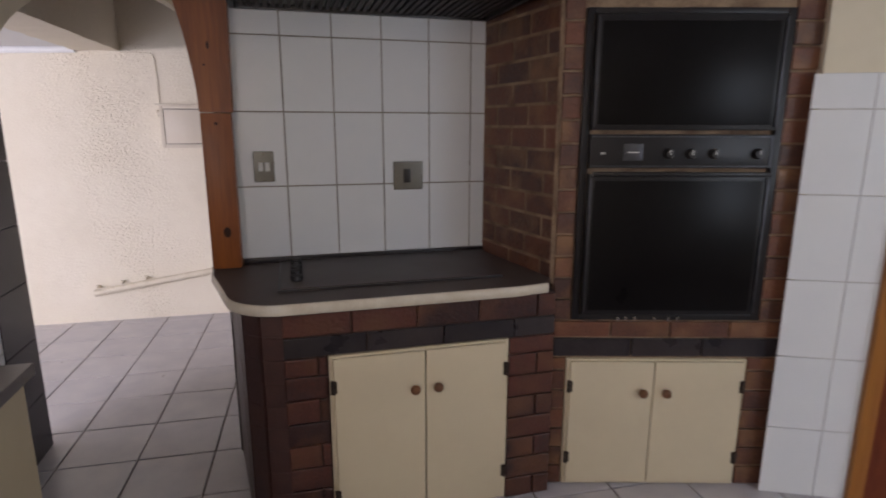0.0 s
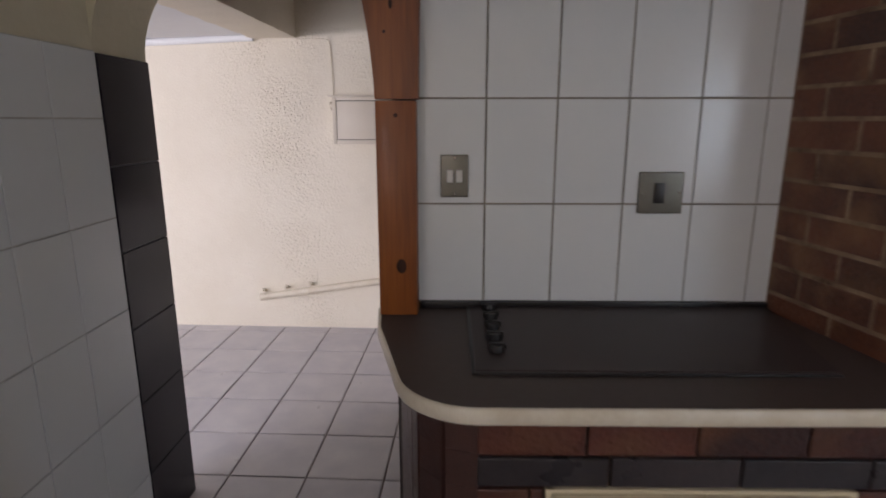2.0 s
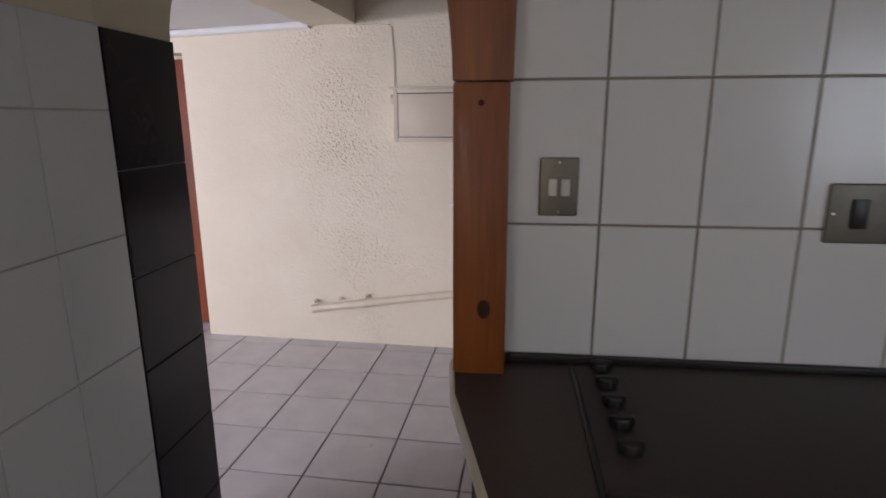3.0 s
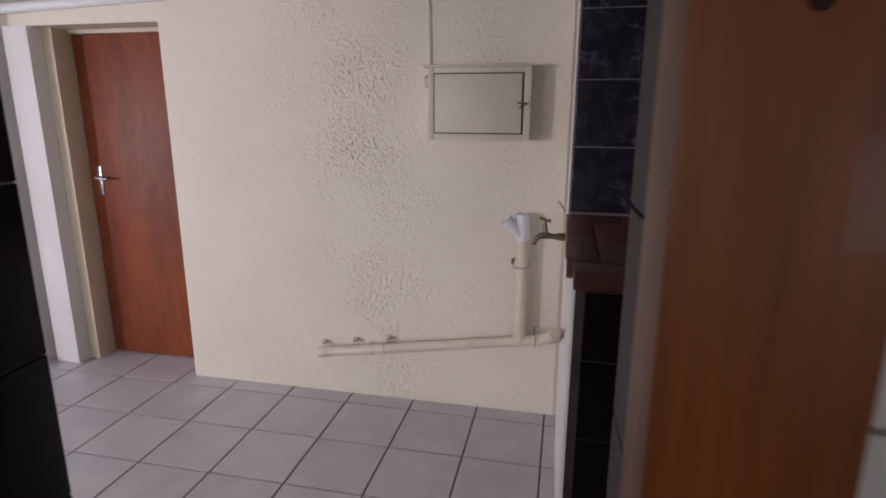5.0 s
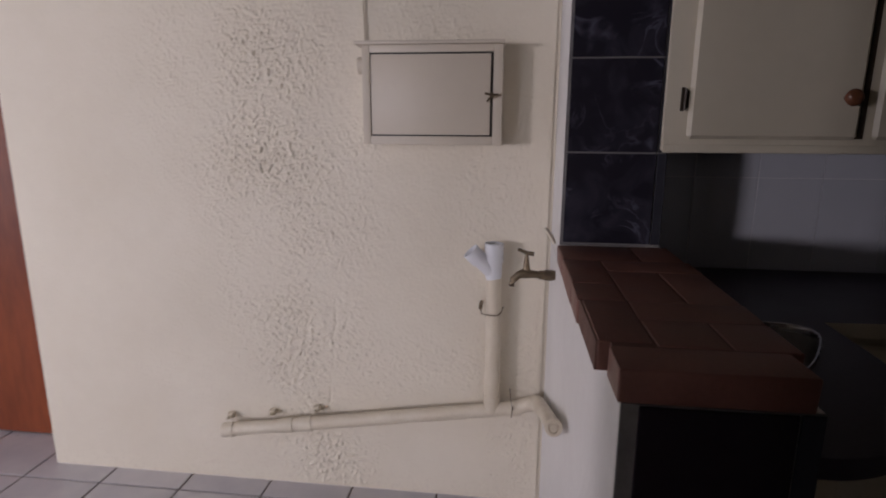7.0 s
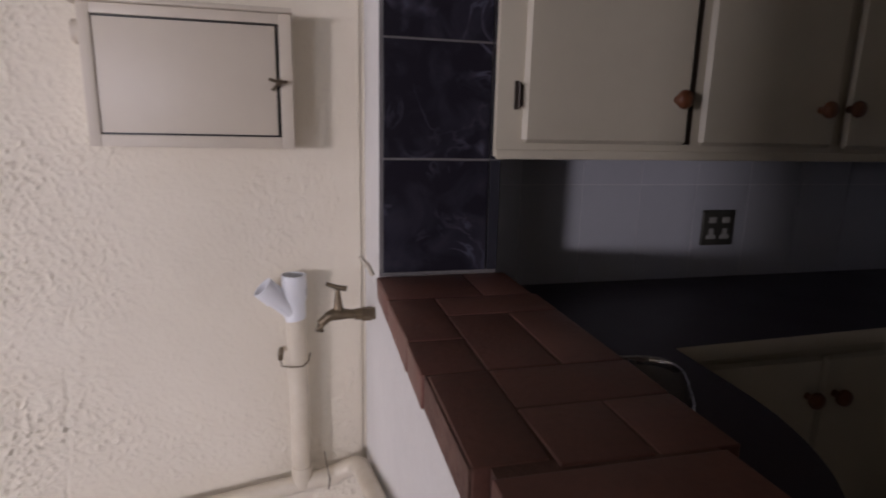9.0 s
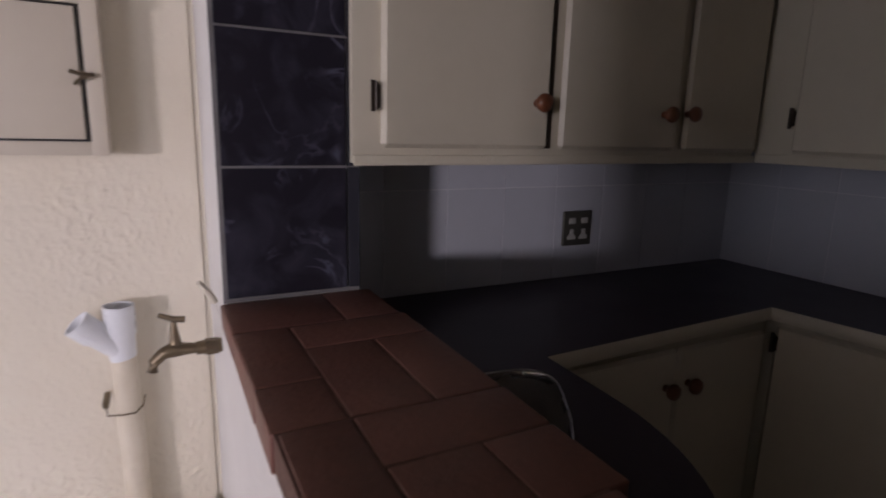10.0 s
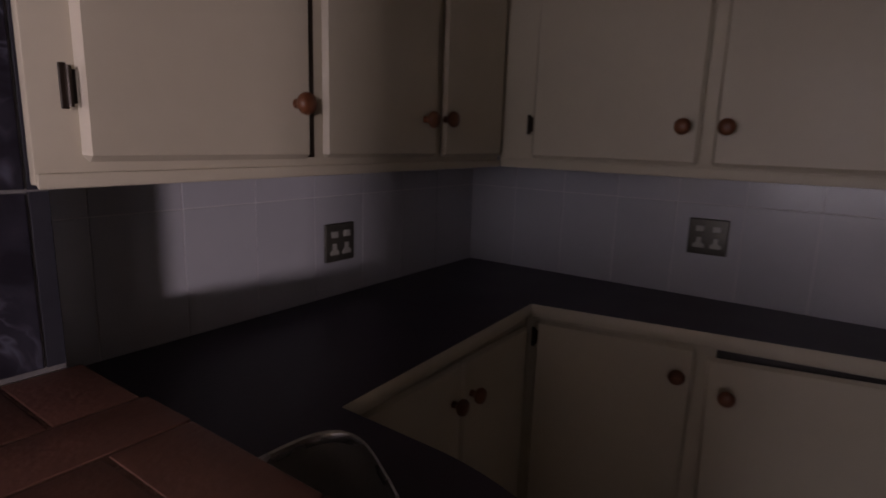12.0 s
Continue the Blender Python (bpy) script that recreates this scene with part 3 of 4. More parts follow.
def make_hob_counter():
    c = thing("hob_counter", pose(0, 0, 0), "dark sealed brick hob counter with rounded corner and cream edge", "counter")
    part("brick_core", prism(bmesh.new(), base_outline(), 0, CTR - 0.042), M_MORTARD, c)
    part("worktop", prism(bmesh.new(), counter_outline(), CTR - 0.040, CTR, 0.003), M_TOP, c, "dark brown laminate top")
    o = counter_outline(0.001)
    path = [(x, y, CTR - 0.019) for x, y in o[3:]]
    part("edge_band", tube(bmesh.new(), path, 0.0095, 12, squash=2.05), M_BAND, c, "chipped cream edge band")
    part("upstand", boxes((-0.03, 1.028, 2.560, 2.5765, CTR + 0.001, 0.9085), bevel=0.001), M_BLACK, c, "dark sealing strip")
    # brick front in courses
    rows = bond(0.115, 1.118, 0.757, 0.845, 0.232, 0.088)
    lay(c, "brick", rows, (0, 1.995, 0), (1, 0, 0), (0, 0, 1), M_BRICKD, 0.012, 0.006, 0.0035, 0.001)
    lay(c, "glazed_brick", [(0.115, 0.400, 0.682, 0.755), (0.400, 0.678, 0.682, 0.755), (0.678, 0.950, 0.682, 0.755), (0.950, 1.118, 0.682, 0.755)], (0, 1.995, 0), (1, 0, 0), (0, 0, 1), M_LINTEL, 0.012, 0.007, 0.002)
    for lo, hi, st in ((0.115, 0.262, 0), (0.930, 1.118, 1)):
        lay(c, "brick", bond(lo, hi, 0.0, 0.680, 0.232, 0.0875, st), (0, 1.995, 0), (1, 0, 0), (0, 0, 1), M_BRICKD, 0.012, 0.006, 0.0035, 0.001)
    # rounded corner in narrow upright bricks
    for j in range(10):
        z0, z1 = j * 0.0845, (j + 1) * 0.0845
        for a in (-92, -122, -152):
            a0, a1 = radians(a), radians(a - 29)
            p0 = Vector((0.13 + 0.148 * math.cos(a1), 2.147 + 0.148 * math.sin(a1), z0))
            p1 = Vector((0.13 + 0.148 * math.cos(a0), 2.147 + 0.148 * math.sin(a0), z0))
            lay(c, "brick", [(0, (p1 - p0).length, 0, z1 - z0)], p0, p1 - p0, (0, 0, 1), M_CORNER, 0.014, 0.0012, 0.0006, 0.0003)
    lay(c, "brick", bond(0.0, 0.415, 0.0, 0.845, 0.232, 0.0845), (-0.085, 2.57, 0), (0.155, -1, 0), (0, 0, 1), M_CORNER, 0.012, 0.002, 0.0008, 0.0004)
    return c


make_hob_counter()


def cupboard_doors(c, x0, x1, z0, z1, y, xm, kz, knob_gap=0.042):
    """A pair of flat cream doors in a thin frame, seen from the south."""
    part("door_frame", boxes((x0, x0 + 0.018, y - 0.006, y + 0.03, z0, z1), (x1 - 0.018, x1, y - 0.006, y + 0.03, z0, z1), (x0, x1, y - 0.005, y + 0.03, z1 - 0.016, z1), (x0, x1, y - 0.005, y + 0.03, z0, z0 + 0.02), bevel=0.0015), M_CREAM, c)
    for a, b, s in ((x0 + 0.014, xm - 0.002, 1), (xm + 0.002, x1 - 0.014, -1)):
        d = part("door", boxes((a, b, y - 0.020, y - 0.002, z0 + 0.014, z1 - 0.008), bevel=0.004, seg=3), M_CREAM, c)
        knob(d, (xm - s * knob_gap, y - 0.020, kz), FACE_SOUTH)
        for hz in (z0 + 0.13, z1 - 0.11):
            hinge(d, a - 0.001 if s > 0 else b + 0.001, y - 0.0205, hz)


def make_hob_cupboard():
    c = thing("hob_cupboard", pose(0, 0, 0), "cream painted double cupboard set in the brick counter", "cupboard")
    cupboard_doors(c, 0.266, 0.928, 0.012, 0.679, 1.988, 0.606, 0.535)


make_hob_cupboard()


def make_hob():
    h = thing("hob", pose(0.117, 2.105, CTR), "dark enamel built-in hob with five side knobs", "hob")
    part("tray", prism(bmesh.new(), [(0, 0), (0.825, 0), (0.905, 0.455), (0.0, 0.455)], 0.0005, 0.009, 0.003), M_HOB, h)
    part("rim", boxes((-0.008, 0.826, -0.008, 0.0, 0.0005, 0.0065), (-0.008, 0.0, 0, 0.455, 0.0005, 0.0065), bevel=0.002), M_BLACK, h, "dark metal trim strip")
    for i in range(5):
        y = 0.112 + i * 0.078
        k = lathe(bmesh.new(), [(0.020, 0.009), (0.021, 0.012), (0.017, 0.026), (0.0, 0.027)], Matrix.Translation((0.058, y, 0)), 18)
        box(k, 0.036, 0.080, y - 0.005, y + 0.005, 0.012, 0.030, 0.002, 1)
        part("control_knob", k, M_BLACK, h, "black control knob")


make_hob()


# timber post with its curved upper brace
def make_post():
    p = thing("timber_post", pose(0, 0, 0.888), "orange varnished pine post with curved brace and knots", "post")
    part("post", boxes((-0.148, -0.036, 2.492, 2.560, 0.0005, 0.615), bevel=0.006), M_PINE, p)
    left = [(-0.148 - 0.105 * (t / 12) ** 1.7, 0.618 + (CEIL - CTR - 0.62) * 0.62 * t / 12) for t in range(13)]
    bm = bmesh.new()
    ring = left + [(-0.020, left[-1][1]), (-0.030, 0.618)]
    prism(bm, ring, -2.560, -2.490)
    bm.transform(pose(0, 0, 0, 90, 0, 0))
    part("curved_brace", bm, M_PINE, p)
    for x, z, a, b in ((-0.092, 0.575, 0.006, 0.006), (-0.082, 0.150, 0.014, 0.021), (-0.10, 0.86, 0.005, 0.014), (-0.118, 0.79, 0.004, 0.004)):
        m = Matrix.Translation((x, 2.4915 if z < 0.615 else 2.4895, z)) @ FACE_SOUTH @ Matrix.Diagonal((a, b, 1, 1))
        part("knot", lathe(bmesh.new(), [(0.0, -0.0005), (1.0, -0.0005), (0.85, 0.0008), (0.0, 0.001)], m, 18), M_KNOT, p, "dark knot")


make_post()


# cooker hood above the hob
def make_hood():
    h = thing("cooker_hood", pose(0.0, 0, 1.895), "dark dusty cooker hood with ribbed filter", "hood")
    part("canopy", boxes((-0.018, 1.03, 1.98, 2.04, 0, 0.40), (-0.018, 0.0, 2.04, 2.57, 0.0, 0.40), (1.012, 1.03, 2.04, 2.57, 0.0, 0.40), (0.0, 1.012, 2.545, 2.57, 0.0, 0.40), (0.0, 1.012, 2.04, 2.545, 0.02, 0.4), bevel=0.002), M_BLACK, h)
    for i in range(34):
        x = 0.02 + i * 0.029
        part("filter_rib", boxes((x, x + 0.016, 2.05, 2.54, 0.006, 0.018)), M_DIRT, h)


make_hood()


def plate(name, x, z, w, h, label, rockers, y=SPLASH_Y - 0.006):
    s = thing(name, pose(x, y, z), label, "switch")
    part("plate", boxes((-w / 2, w / 2, -0.009, 0.0, -h / 2, h / 2), bevel=0.004, seg=3), M_PLATE, s)
    for rx, rz, rw, rh, mat in rockers:
        part("rocker", boxes((rx - rw / 2, rx + rw / 2, -0.015, -0.008, rz - rh / 2, rz + rh / 2), bevel=0.002), mat, s)
    for sx in (-0.42, 0.42):
        part("screw", lathe(bmesh.new(), [(0.0, 0.009), (0.0035, 0.009), (0.0025, 0.0105), (0.0, 0.0105)], Matrix.Translation((sx * w if w > h * 0.9 else 0, 0, 0 if w > h * 0.9 else sx * h)) @ FACE_SOUTH, 12), M_CHROME, s)
    return s


plate("switch_plate", 0.070, 1.291, 0.081, 0.124, "grey metal plate with two white rocker switches", [(-0.013, 0.0, 0.018, 0.036, M_WHITEP), (0.014, 0.0, 0.018, 0.036, M_WHITEP)])
plate("isolator_switch", 0.672, 1.243, 0.130, 0.122, "square grey metal isolator plate with black switch", [(-0.006, 0.0, 0.030, 0.060, M_BLACK)])

# ---------------------------------------------------------------- kitchen: oven block, set askew
OV = pose(1.18, 2.02, 0, 0, 0, math.degrees(math.atan2(-0.267, 0.964)))


def make_oven_block():
    b = thing("oven_brick_housing", OV, "brown sealed brick housing round a built-in oven", "oven housing")
    inv = OV.inverted()
    side = [inv @ Vector((*p, 0)) for p in ((1.128, 2.046), (1.032, 2.574))]
    core = [(side[0].x, 0.012), (0.88, 0.012), (0.88, 0.60), (side[1].x + 0.02, side[1].y + 0.1), (side[1].x, side[1].y)]
    part("brick_core", prism(bmesh.new(), core, 0.0, CEIL), M_MORTAR, b)
    lay(b, "brick", bond(-0.056, 0.885, 0.645, 0.715, 0.232, 0.072), (0, 0.012, 0), (1, 0, 0), (0, 0, 1), M_BRICK, 0.014, 0.009, 0.003, 0.0015)
    lay(b, "glazed_brick", [(-0.056, 0.263, 0.565, 0.643), (0.263, 0.540, 0.565, 0.643), (0.540, 0.862, 0.565, 0.643)], (0, 0.012, 0), (1, 0, 0), (0, 0, 1), M_LINTEL, 0.016, 0.007, 0.002)
    for lo, hi, z0, z1, st in ((0.725, 0.862, 0.0, 0.562, 1), (-0.056, 0.010, 0.0, 0.562, 0), (0.748, 0.885, 0.718, CEIL, 1), (-0.056, 0.020, 0.718, CEIL, 0)):
        lay(b, "brick", bond(lo, hi, z0, z1, 0.232, 0.0845, st), (0, 0.012, 0), (1, 0, 0), (0, 0, 1), M_BRICK, 0.013, 0.009, 0.003, 0.002)
    # side towards the hob, in running bond
    w = side[0] - side[1]
    out = w.cross(Vector((0, 0, 1))).normalized() * 0.0095
    part("mortar_bed", prism(bmesh.new(), [(p.x, p.y) for p in (side[1], side[0], side[0] + out, side[1] + out)], 0.862, CEIL), M_MORTAR, b)
    lay(b, "brick", bond(0.0, w.length, 0.862, CEIL, 0.232, 0.0845), side[1], w, (0, 0, 1), M_BRICK, 0.012, 0.012, 0.002, 0.0008)
    return b


make_oven_block()


def make_oven_cupboard():
    c = thing("oven_cupboard", OV, "cream painted double cupboard under the oven", "cupboard")
    cupboard_doors(c, 0.012, 0.722, 0.004, 0.556, 0.003, 0.358, 0.425, 0.046)


make_oven_cupboard()


def make_oven():
    o = thing("double_oven", OV @ pose(0.02, 0.0, 0.722), "black built-in double oven with glass doors", "oven")
    W, H = 0.722, 1.135
    for side in ((0, 0.028, -0.012, 0.01, 0, H), (W - 0.028, W, -0.012, 0.01, 0, H), (0.028, W - 0.028, -0.012, 0.01, H - 0.02, H), (0.028, W - 0.028, -0.012, 0.01, 0, 0.022)):
        part("surround", boxes(side, bevel=0.003), M_OVENFR, o)
    for name, z0, z1 in (("upper_door", 0.720, H - 0.024), ("lower_door", 0.028, 0.562)):
        d = part(name, boxes((0.032, W - 0.032, -0.030, -0.001, z0, z1), bevel=0.004), M_OVENFR, o)
        part("glass", boxes((0.050, W - 0.060, -0.034, -0.030, z0 + 0.018, z1 - 0.022), bevel=0.0015), M_OVEN, d, "dark glass pane")
        for x0, x1 in ((0.036, 0.041), (W - 0.045, W - 0.037)):
            part("trim", boxes((x0, x1, -0.037, -0.0305, z0 + 0.01, z1 - 0.01), bevel=0.001), M_TRIM, d, "thin chrome trim")
    part("handle_bar", boxes((0.04, W - 0.04, -0.050, -0.030, 0.556, 0.572), bevel=0.004), M_OVENFR, o)
    panel = part("control_panel", boxes((0.032, W - 0.032, -0.026, -0.001, 0.585, 0.705), bevel=0.003), M_OVENFR, o)
    part("panel_trim", boxes((0.034, W - 0.034, -0.029, -0.0265, 0.695, 0.699), (0.034, W - 0.034, -0.029, -0.0265, 0.590, 0.594), (W - 0.044, W - 0.038, -0.029, -0.0265, 0.596, 0.694)), M_TRIM, panel, "thin chrome line")
    part("clock", boxes((0.150, 0.222, -0.030, -0.0265, 0.612, 0.672), bevel=0.002), M_TRIM, panel, "square grey clock face")
    part("clock_pointer", boxes((0.165, 0.206, -0.0315, -0.0302, 0.640, 0.6435)), M_WHITEP, panel, "pale pointer")
    for x in (0.314, 0.394, 0.478, 0.634):
        k = lathe(bmesh.new(), [(0.019, 0.026), (0.019, 0.034), (0.014, 0.046), (0.0, 0.047)], Matrix.Translation((x, 0, 0.637)) @ FACE_SOUTH, 20)
        part("control_knob", k, M_BLACK, panel, "black control knob")
        part("pointer_mark", boxes((x - 0.002, x + 0.002, -0.0485, -0.0472, 0.634, 0.650)), M_WHITEP, panel, "white pointer mark")
    part("indicator_lamp", boxes((0.070, 0.086, -0.0285, -0.0265, 0.634, 0.641)), M_WHITEP, panel, "small pale indicator")
    for x in (0.17, 0.20, 0.235, 0.31, 0.365, 0.40):
        part("vent_catch", boxes((x, x + 0.012, -0.020, -0.0125, 0.003, 0.014), bevel=0.001), M_CHROME, o, "small bright catch")


make_oven()

# tiled return and timber door beside the oven
TW = Matrix(((0.909, 0.417, 0, 1.95), (-0.417, 0.909, 0, 1.765), (0, 0, 1, 0), (0, 0, 0, 1)))
ret = boxes((0.03, 0.50, 0.006, 0.12, 0, CEIL))
ret.transform(TW)
wall_ret = structure("wall_return", ret, M_PLASTER, "cream plaster wall above white tiles beside the oven", "wall")
far_ret = boxes((0.42, 1.75, 0.006, 0.12, 0, CEIL))
far_ret.transform(TW)
structure("wall_return_end", far_ret, M_PLASTER, "plain cream plaster wall", "wall")


def make_side_door():
    d = thing("door_2", TW @ pose(0.318, 0, 0), "closed brown varnished wooden door in a honey-coloured frame", "door")
    d["kind"] = "structure"
    part("door_frame", boxes((0.0, 0.055, -0.03, 0.004, 0, 2.05), bevel=0.004), M_YELLOW, d, "honey coloured timber frame")
    part("leaf", boxes((0.056, 0.86, -0.012, 0.004, 0.01, 2.03), bevel=0.004), M_DOOR, d)


make_side_door()


# counter along the tiled west wall
def make_left_counter():
    c = thing("kitchen_base_cabinet", pose(0, 0, 0), "pale cream kitchen base cabinet with dark worktop", "cabinet")
    part("body", boxes((LEFT_X + 0.012, -0.510, -0.6, 1.660, 0.10, 0.834), bevel=0.002), M_CREAM, c)
    part("plinth", boxes((LEFT_X + 0.012, -0.55, -0.6, 1.63, 0.0, 0.10)), M_BLACK, c)
    part("worktop", boxes((LEFT_X + 0.011, -0.480, -0.6, 1.690, 0.835, 0.868), bevel=0.004), M_TOP_GLARE, c, "dark grey-brown worktop")
    for i in range(4):
        y1 = 1.650 - i * 0.52
        part("door", boxes((-0.5095, -0.492, y1 - 0.50, y1, 0.12, 0.825), bevel=0.003), M_CREAM, c)


make_left_counter()

# ---------------------------------------------------------------- laundry: meter box, pipes, tap
def make_meter_box():
    b = thing("distribution_box", pose(-0.710, FAR_Y - 0.004, 1.300), "cream enamelled metal distribution box on the wall", "electrical box")
    W, H, D = 0.432, 0.297, 0.092
    part("casing", boxes((0, W, -D + 0.012, 0.0, 0, H), bevel=0.003), M_BOX, b)
    part("frame", boxes((0, 0.024, -D, -D + 0.014, 0, H), (W - 0.028, W, -D, -D + 0.014, 0, H), (0.024, W - 0.028, -D, -D + 0.014, 0, 0.026), (0.024, W - 0.028, -D, -D + 0.014, H - 0.022, H), bevel=0.0015), M_BOX, b)
    part("top_lip", boxes((-0.022, W + 0.003, -D - 0.016, 0.0, H + 0.0005, H + 0.011), bevel=0.003), M_BOX, b)
    d = part("door", boxes((0.0285, W - 0.0365, -D - 0.003, -D + 0.0105, 0.0305, H - 0.0275), bevel=0.0015), M_BOX, b)
    # black sheet behind the door stands in for the shade in its gap
    part("gap", boxes((0.0235, W - 0.0275, -D + 0.0107, -D + 0.0117, 0.0255, H - 0.0215)), M_BLACK, b, "black sheet standing for shade round the door")
    bm = lathe(bmesh.new(), [(0.0, 0.0), (0.008, 0.0), (0.008, 0.012), (0.0, 0.013)], Matrix.Translation((W - 0.030, -D - 0.002, H * 0.50)) @ FACE_SOUTH, 14)
    tube(bm, [(W - 0.052, -D - 0.012, H * 0.52), (W - 0.030, -D - 0.014, H * 0.50), (W - 0.012, -D - 0.012, H * 0.505)], 0.0035, 8)
    tube(bm, [(W - 0.046, -D - 0.010, H * 0.44), (W - 0.030, -D - 0.014, H * 0.50)], 0.003, 8)
    part("catch", bm, M_BRASS, d, "small wing catch")
    part("conduit_stub", tube(bmesh.new(), [(0.0, -0.045, H - 0.055), (-0.022, -0.045, H - 0.055)], 0.026, 16), M_BOX, b, "round conduit end")


make_meter_box()
bm = tube(bmesh.new(), [(-0.722, FAR_Y - 0.010, 1.61), (-0.726, FAR_Y - 0.012, 1.80), (-0.733, FAR_Y - 0.012, 1.935), (-0.748, FAR_Y - 0.012, 1.953), (-0.82, FAR_Y - 0.012, 1.957), (-0.945, FAR_Y - 0.012, 1.955)], 0.0035, 8)
tagged(part("cable", bm, M_FAR), "thin painted cable from the box to the beam", "cable")


def bracket(parent, x, z, y=FAR_Y - 0.004, r=0.027):
    bm = bmesh.new()
    box(bm, x - 0.012, x + 0.012, y - 0.026, y, z + r + 0.002, z + r + 0.022, 0.002, 1)
    tube(bm, [(x, y - 0.02, z + r + 0.012), (x, y - 0.045, z + r + 0.012)], 0.006, 10)
    return part("bracket", bm, M_PVC, parent, "cream pipe bracket")


def make_drain():
    d = thing("drain_pipe", pose(0, 0, 0), "cream painted waste pipe with open white branch on the wall", "pipe")
    y = FAR_Y - 0.055
    a, b = Vector((-1.285, y, 0.238)), Vector((-0.205, y, 0.402))
    part("horizontal_pipe", tube(bmesh.new(), [a, a.lerp(b, 0.3), a.lerp(b, 0.6), b], 0.0245, 18), M_PVC, d)
    for t in (0.02, 0.235, 0.30, 0.995):
        p = a.lerp(b, t)
        s = (b - a).normalized()
        part("collar", tube(bmesh.new(), [p - s * 0.022, p + s * 0.022], 0.0275, 18), M_PVC, d)
    for t in (0.01, 0.165, 0.325):
        p = a.lerp(b, t)
        bracket(d, p.x, p.z)
    px = -0.288
    part("tee", tube(bmesh.new(), [(px, y, 0.385), (px, y, 0.445)], 0.0275, 18), M_PVC, d)
    part("vertical_pipe", tube(bmesh.new(), [(px, y, 0.445), (px, y, 0.62), (px - 0.003, y, 0.868)], 0.0255, 18), M_PVC, d)
    # open branch at the top, hollow
    bm = bmesh.new()
    prof = [(0.0245, 0.0), (0.0275, 0.012), (0.0275, 0.05), (0.031, 0.062), (0.031, 0.122), (0.027, 0.122), (0.026, 0.03)]
    lathe(bm, prof, Matrix.Translation((px - 0.004, y, 0.862)), 24)
    part("branch", bm, M_PVCW, d, "white open pipe socket")
    bm = bmesh.new()
    lathe(bm, [(0.022, 0.0), (0.024, 0.055), (0.029, 0.065), (0.029, 0.105), (0.025, 0.105), (0.022, 0.04)], Matrix.Translation((px - 0.008, y - 0.004, 0.885)) @ pose(0, 0, 0, 8, -44, 0), 22)
    part("branch_arm", bm, M_PVCW, d, "white open side socket")
    bm = bmesh.new()
    tube(bm, [(px - 0.044, y - 0.012, 0.764), (px - 0.040, y - 0.030, 0.750), (px - 0.012, y - 0.026, 0.744), (px + 0.012, y - 0.026, 0.744), (px + 0.026, y - 0.006, 0.750), (px + 0.030, y + 0.03, 0.757)], 0.0019, 8)
    box(bm, px - 0.050, px - 0.038, y - 0.016, y + 0.05, 0.760, 0.772, 0.002, 1)
    part("wire_clip", bm, M_BRASS, d, "rusty wire clip")
    # elbow towards the half wall
    e = [Vector(p) for p in ((-0.205, y, 0.402), (-0.172, y - 0.002, 0.417), (-0.146, y - 0.016, 0.434), (-0.134, y - 0.05, 0.452), (-0.131, y - 0.12, 0.482), (-0.130, 4.40, 0.582), (-0.130, 4.16, 0.678))]
    part("elbow_pipe", tube(bmesh.new(), e, [0.0255, 0.026, 0.026, 0.025, 0.0235, 0.021, 0.0185], 18), M_PVC, d)
    tip = Matrix.Translation(e[-1]) @ (e[-1] - e[-2]).to_track_quat("Z", "Y").to_matrix().to_4x4() @ Matrix.Scale(0.72, 4)
    bm = lathe(bmesh.new(), [(0.0, 0.006), (0.011, 0.006), (0.012, 0.001), (0.016, 0.001), (0.018, 0.006), (0.027, 0.004), (0.029, 0.0), (0.029, -0.02), (0.0, -0.02)], tip, 22)
    part("end_cap", bm, M_PVC, d, "round pipe end cap")
    bm = tube(bmesh.new(), [(-0.225, y + 0.04, 0.452), (-0.222, y - 0.01, 0.440), (-0.215, y - 0.028, 0.415), (-0.218, y - 0.026, 0.378)], 0.0018, 8)
    part("wire_loop", bm, M_BRASS, d, "rusty wire loop")


make_drain()


def make_tap():
    t = thing("bib_tap", pose(HW_L - 0.003, 4.60, 0.925), "tarnished brass bib tap on the half wall", "tap")
    part("tail", tube(bmesh.new(), [(0.004, 0, 0), (-0.045, 0, 0.0)], [0.0145, 0.0135], 16), M_BRASS, t)
    part("nut", tube(bmesh.new(), [(-0.004, 0, 0), (-0.028, 0, 0)], 0.017, 6), M_BRASS, t)
    part("body", tube(bmesh.new(), [(-0.040, 0, 0), (-0.065, 0, 0.002), (-0.085, 0, 0.004), (-0.105, 0, -0.002), (-0.122, 0, -0.018), (-0.126, 0, -0.036)], [0.010, 0.012, 0.016, 0.012, 0.011, 0.0105], 16), M_BRASS, t)
    part("spindle", tube(bmesh.new(), [(-0.082, 0, 0.010), (-0.083, 0, 0.040), (-0.083, 0, 0.062)], [0.012, 0.008, 0.005], 14), M_BRASS, t)
    bm = tube(bmesh.new(), [(-0.109, 0.004, 0.076), (-0.083, 0, 0.066), (-0.062, -0.004, 0.064)], [0.0045, 0.006, 0.0065], 10)
    part("handle", bm, M_BRASS, t, "worn tee handle")


make_tap()


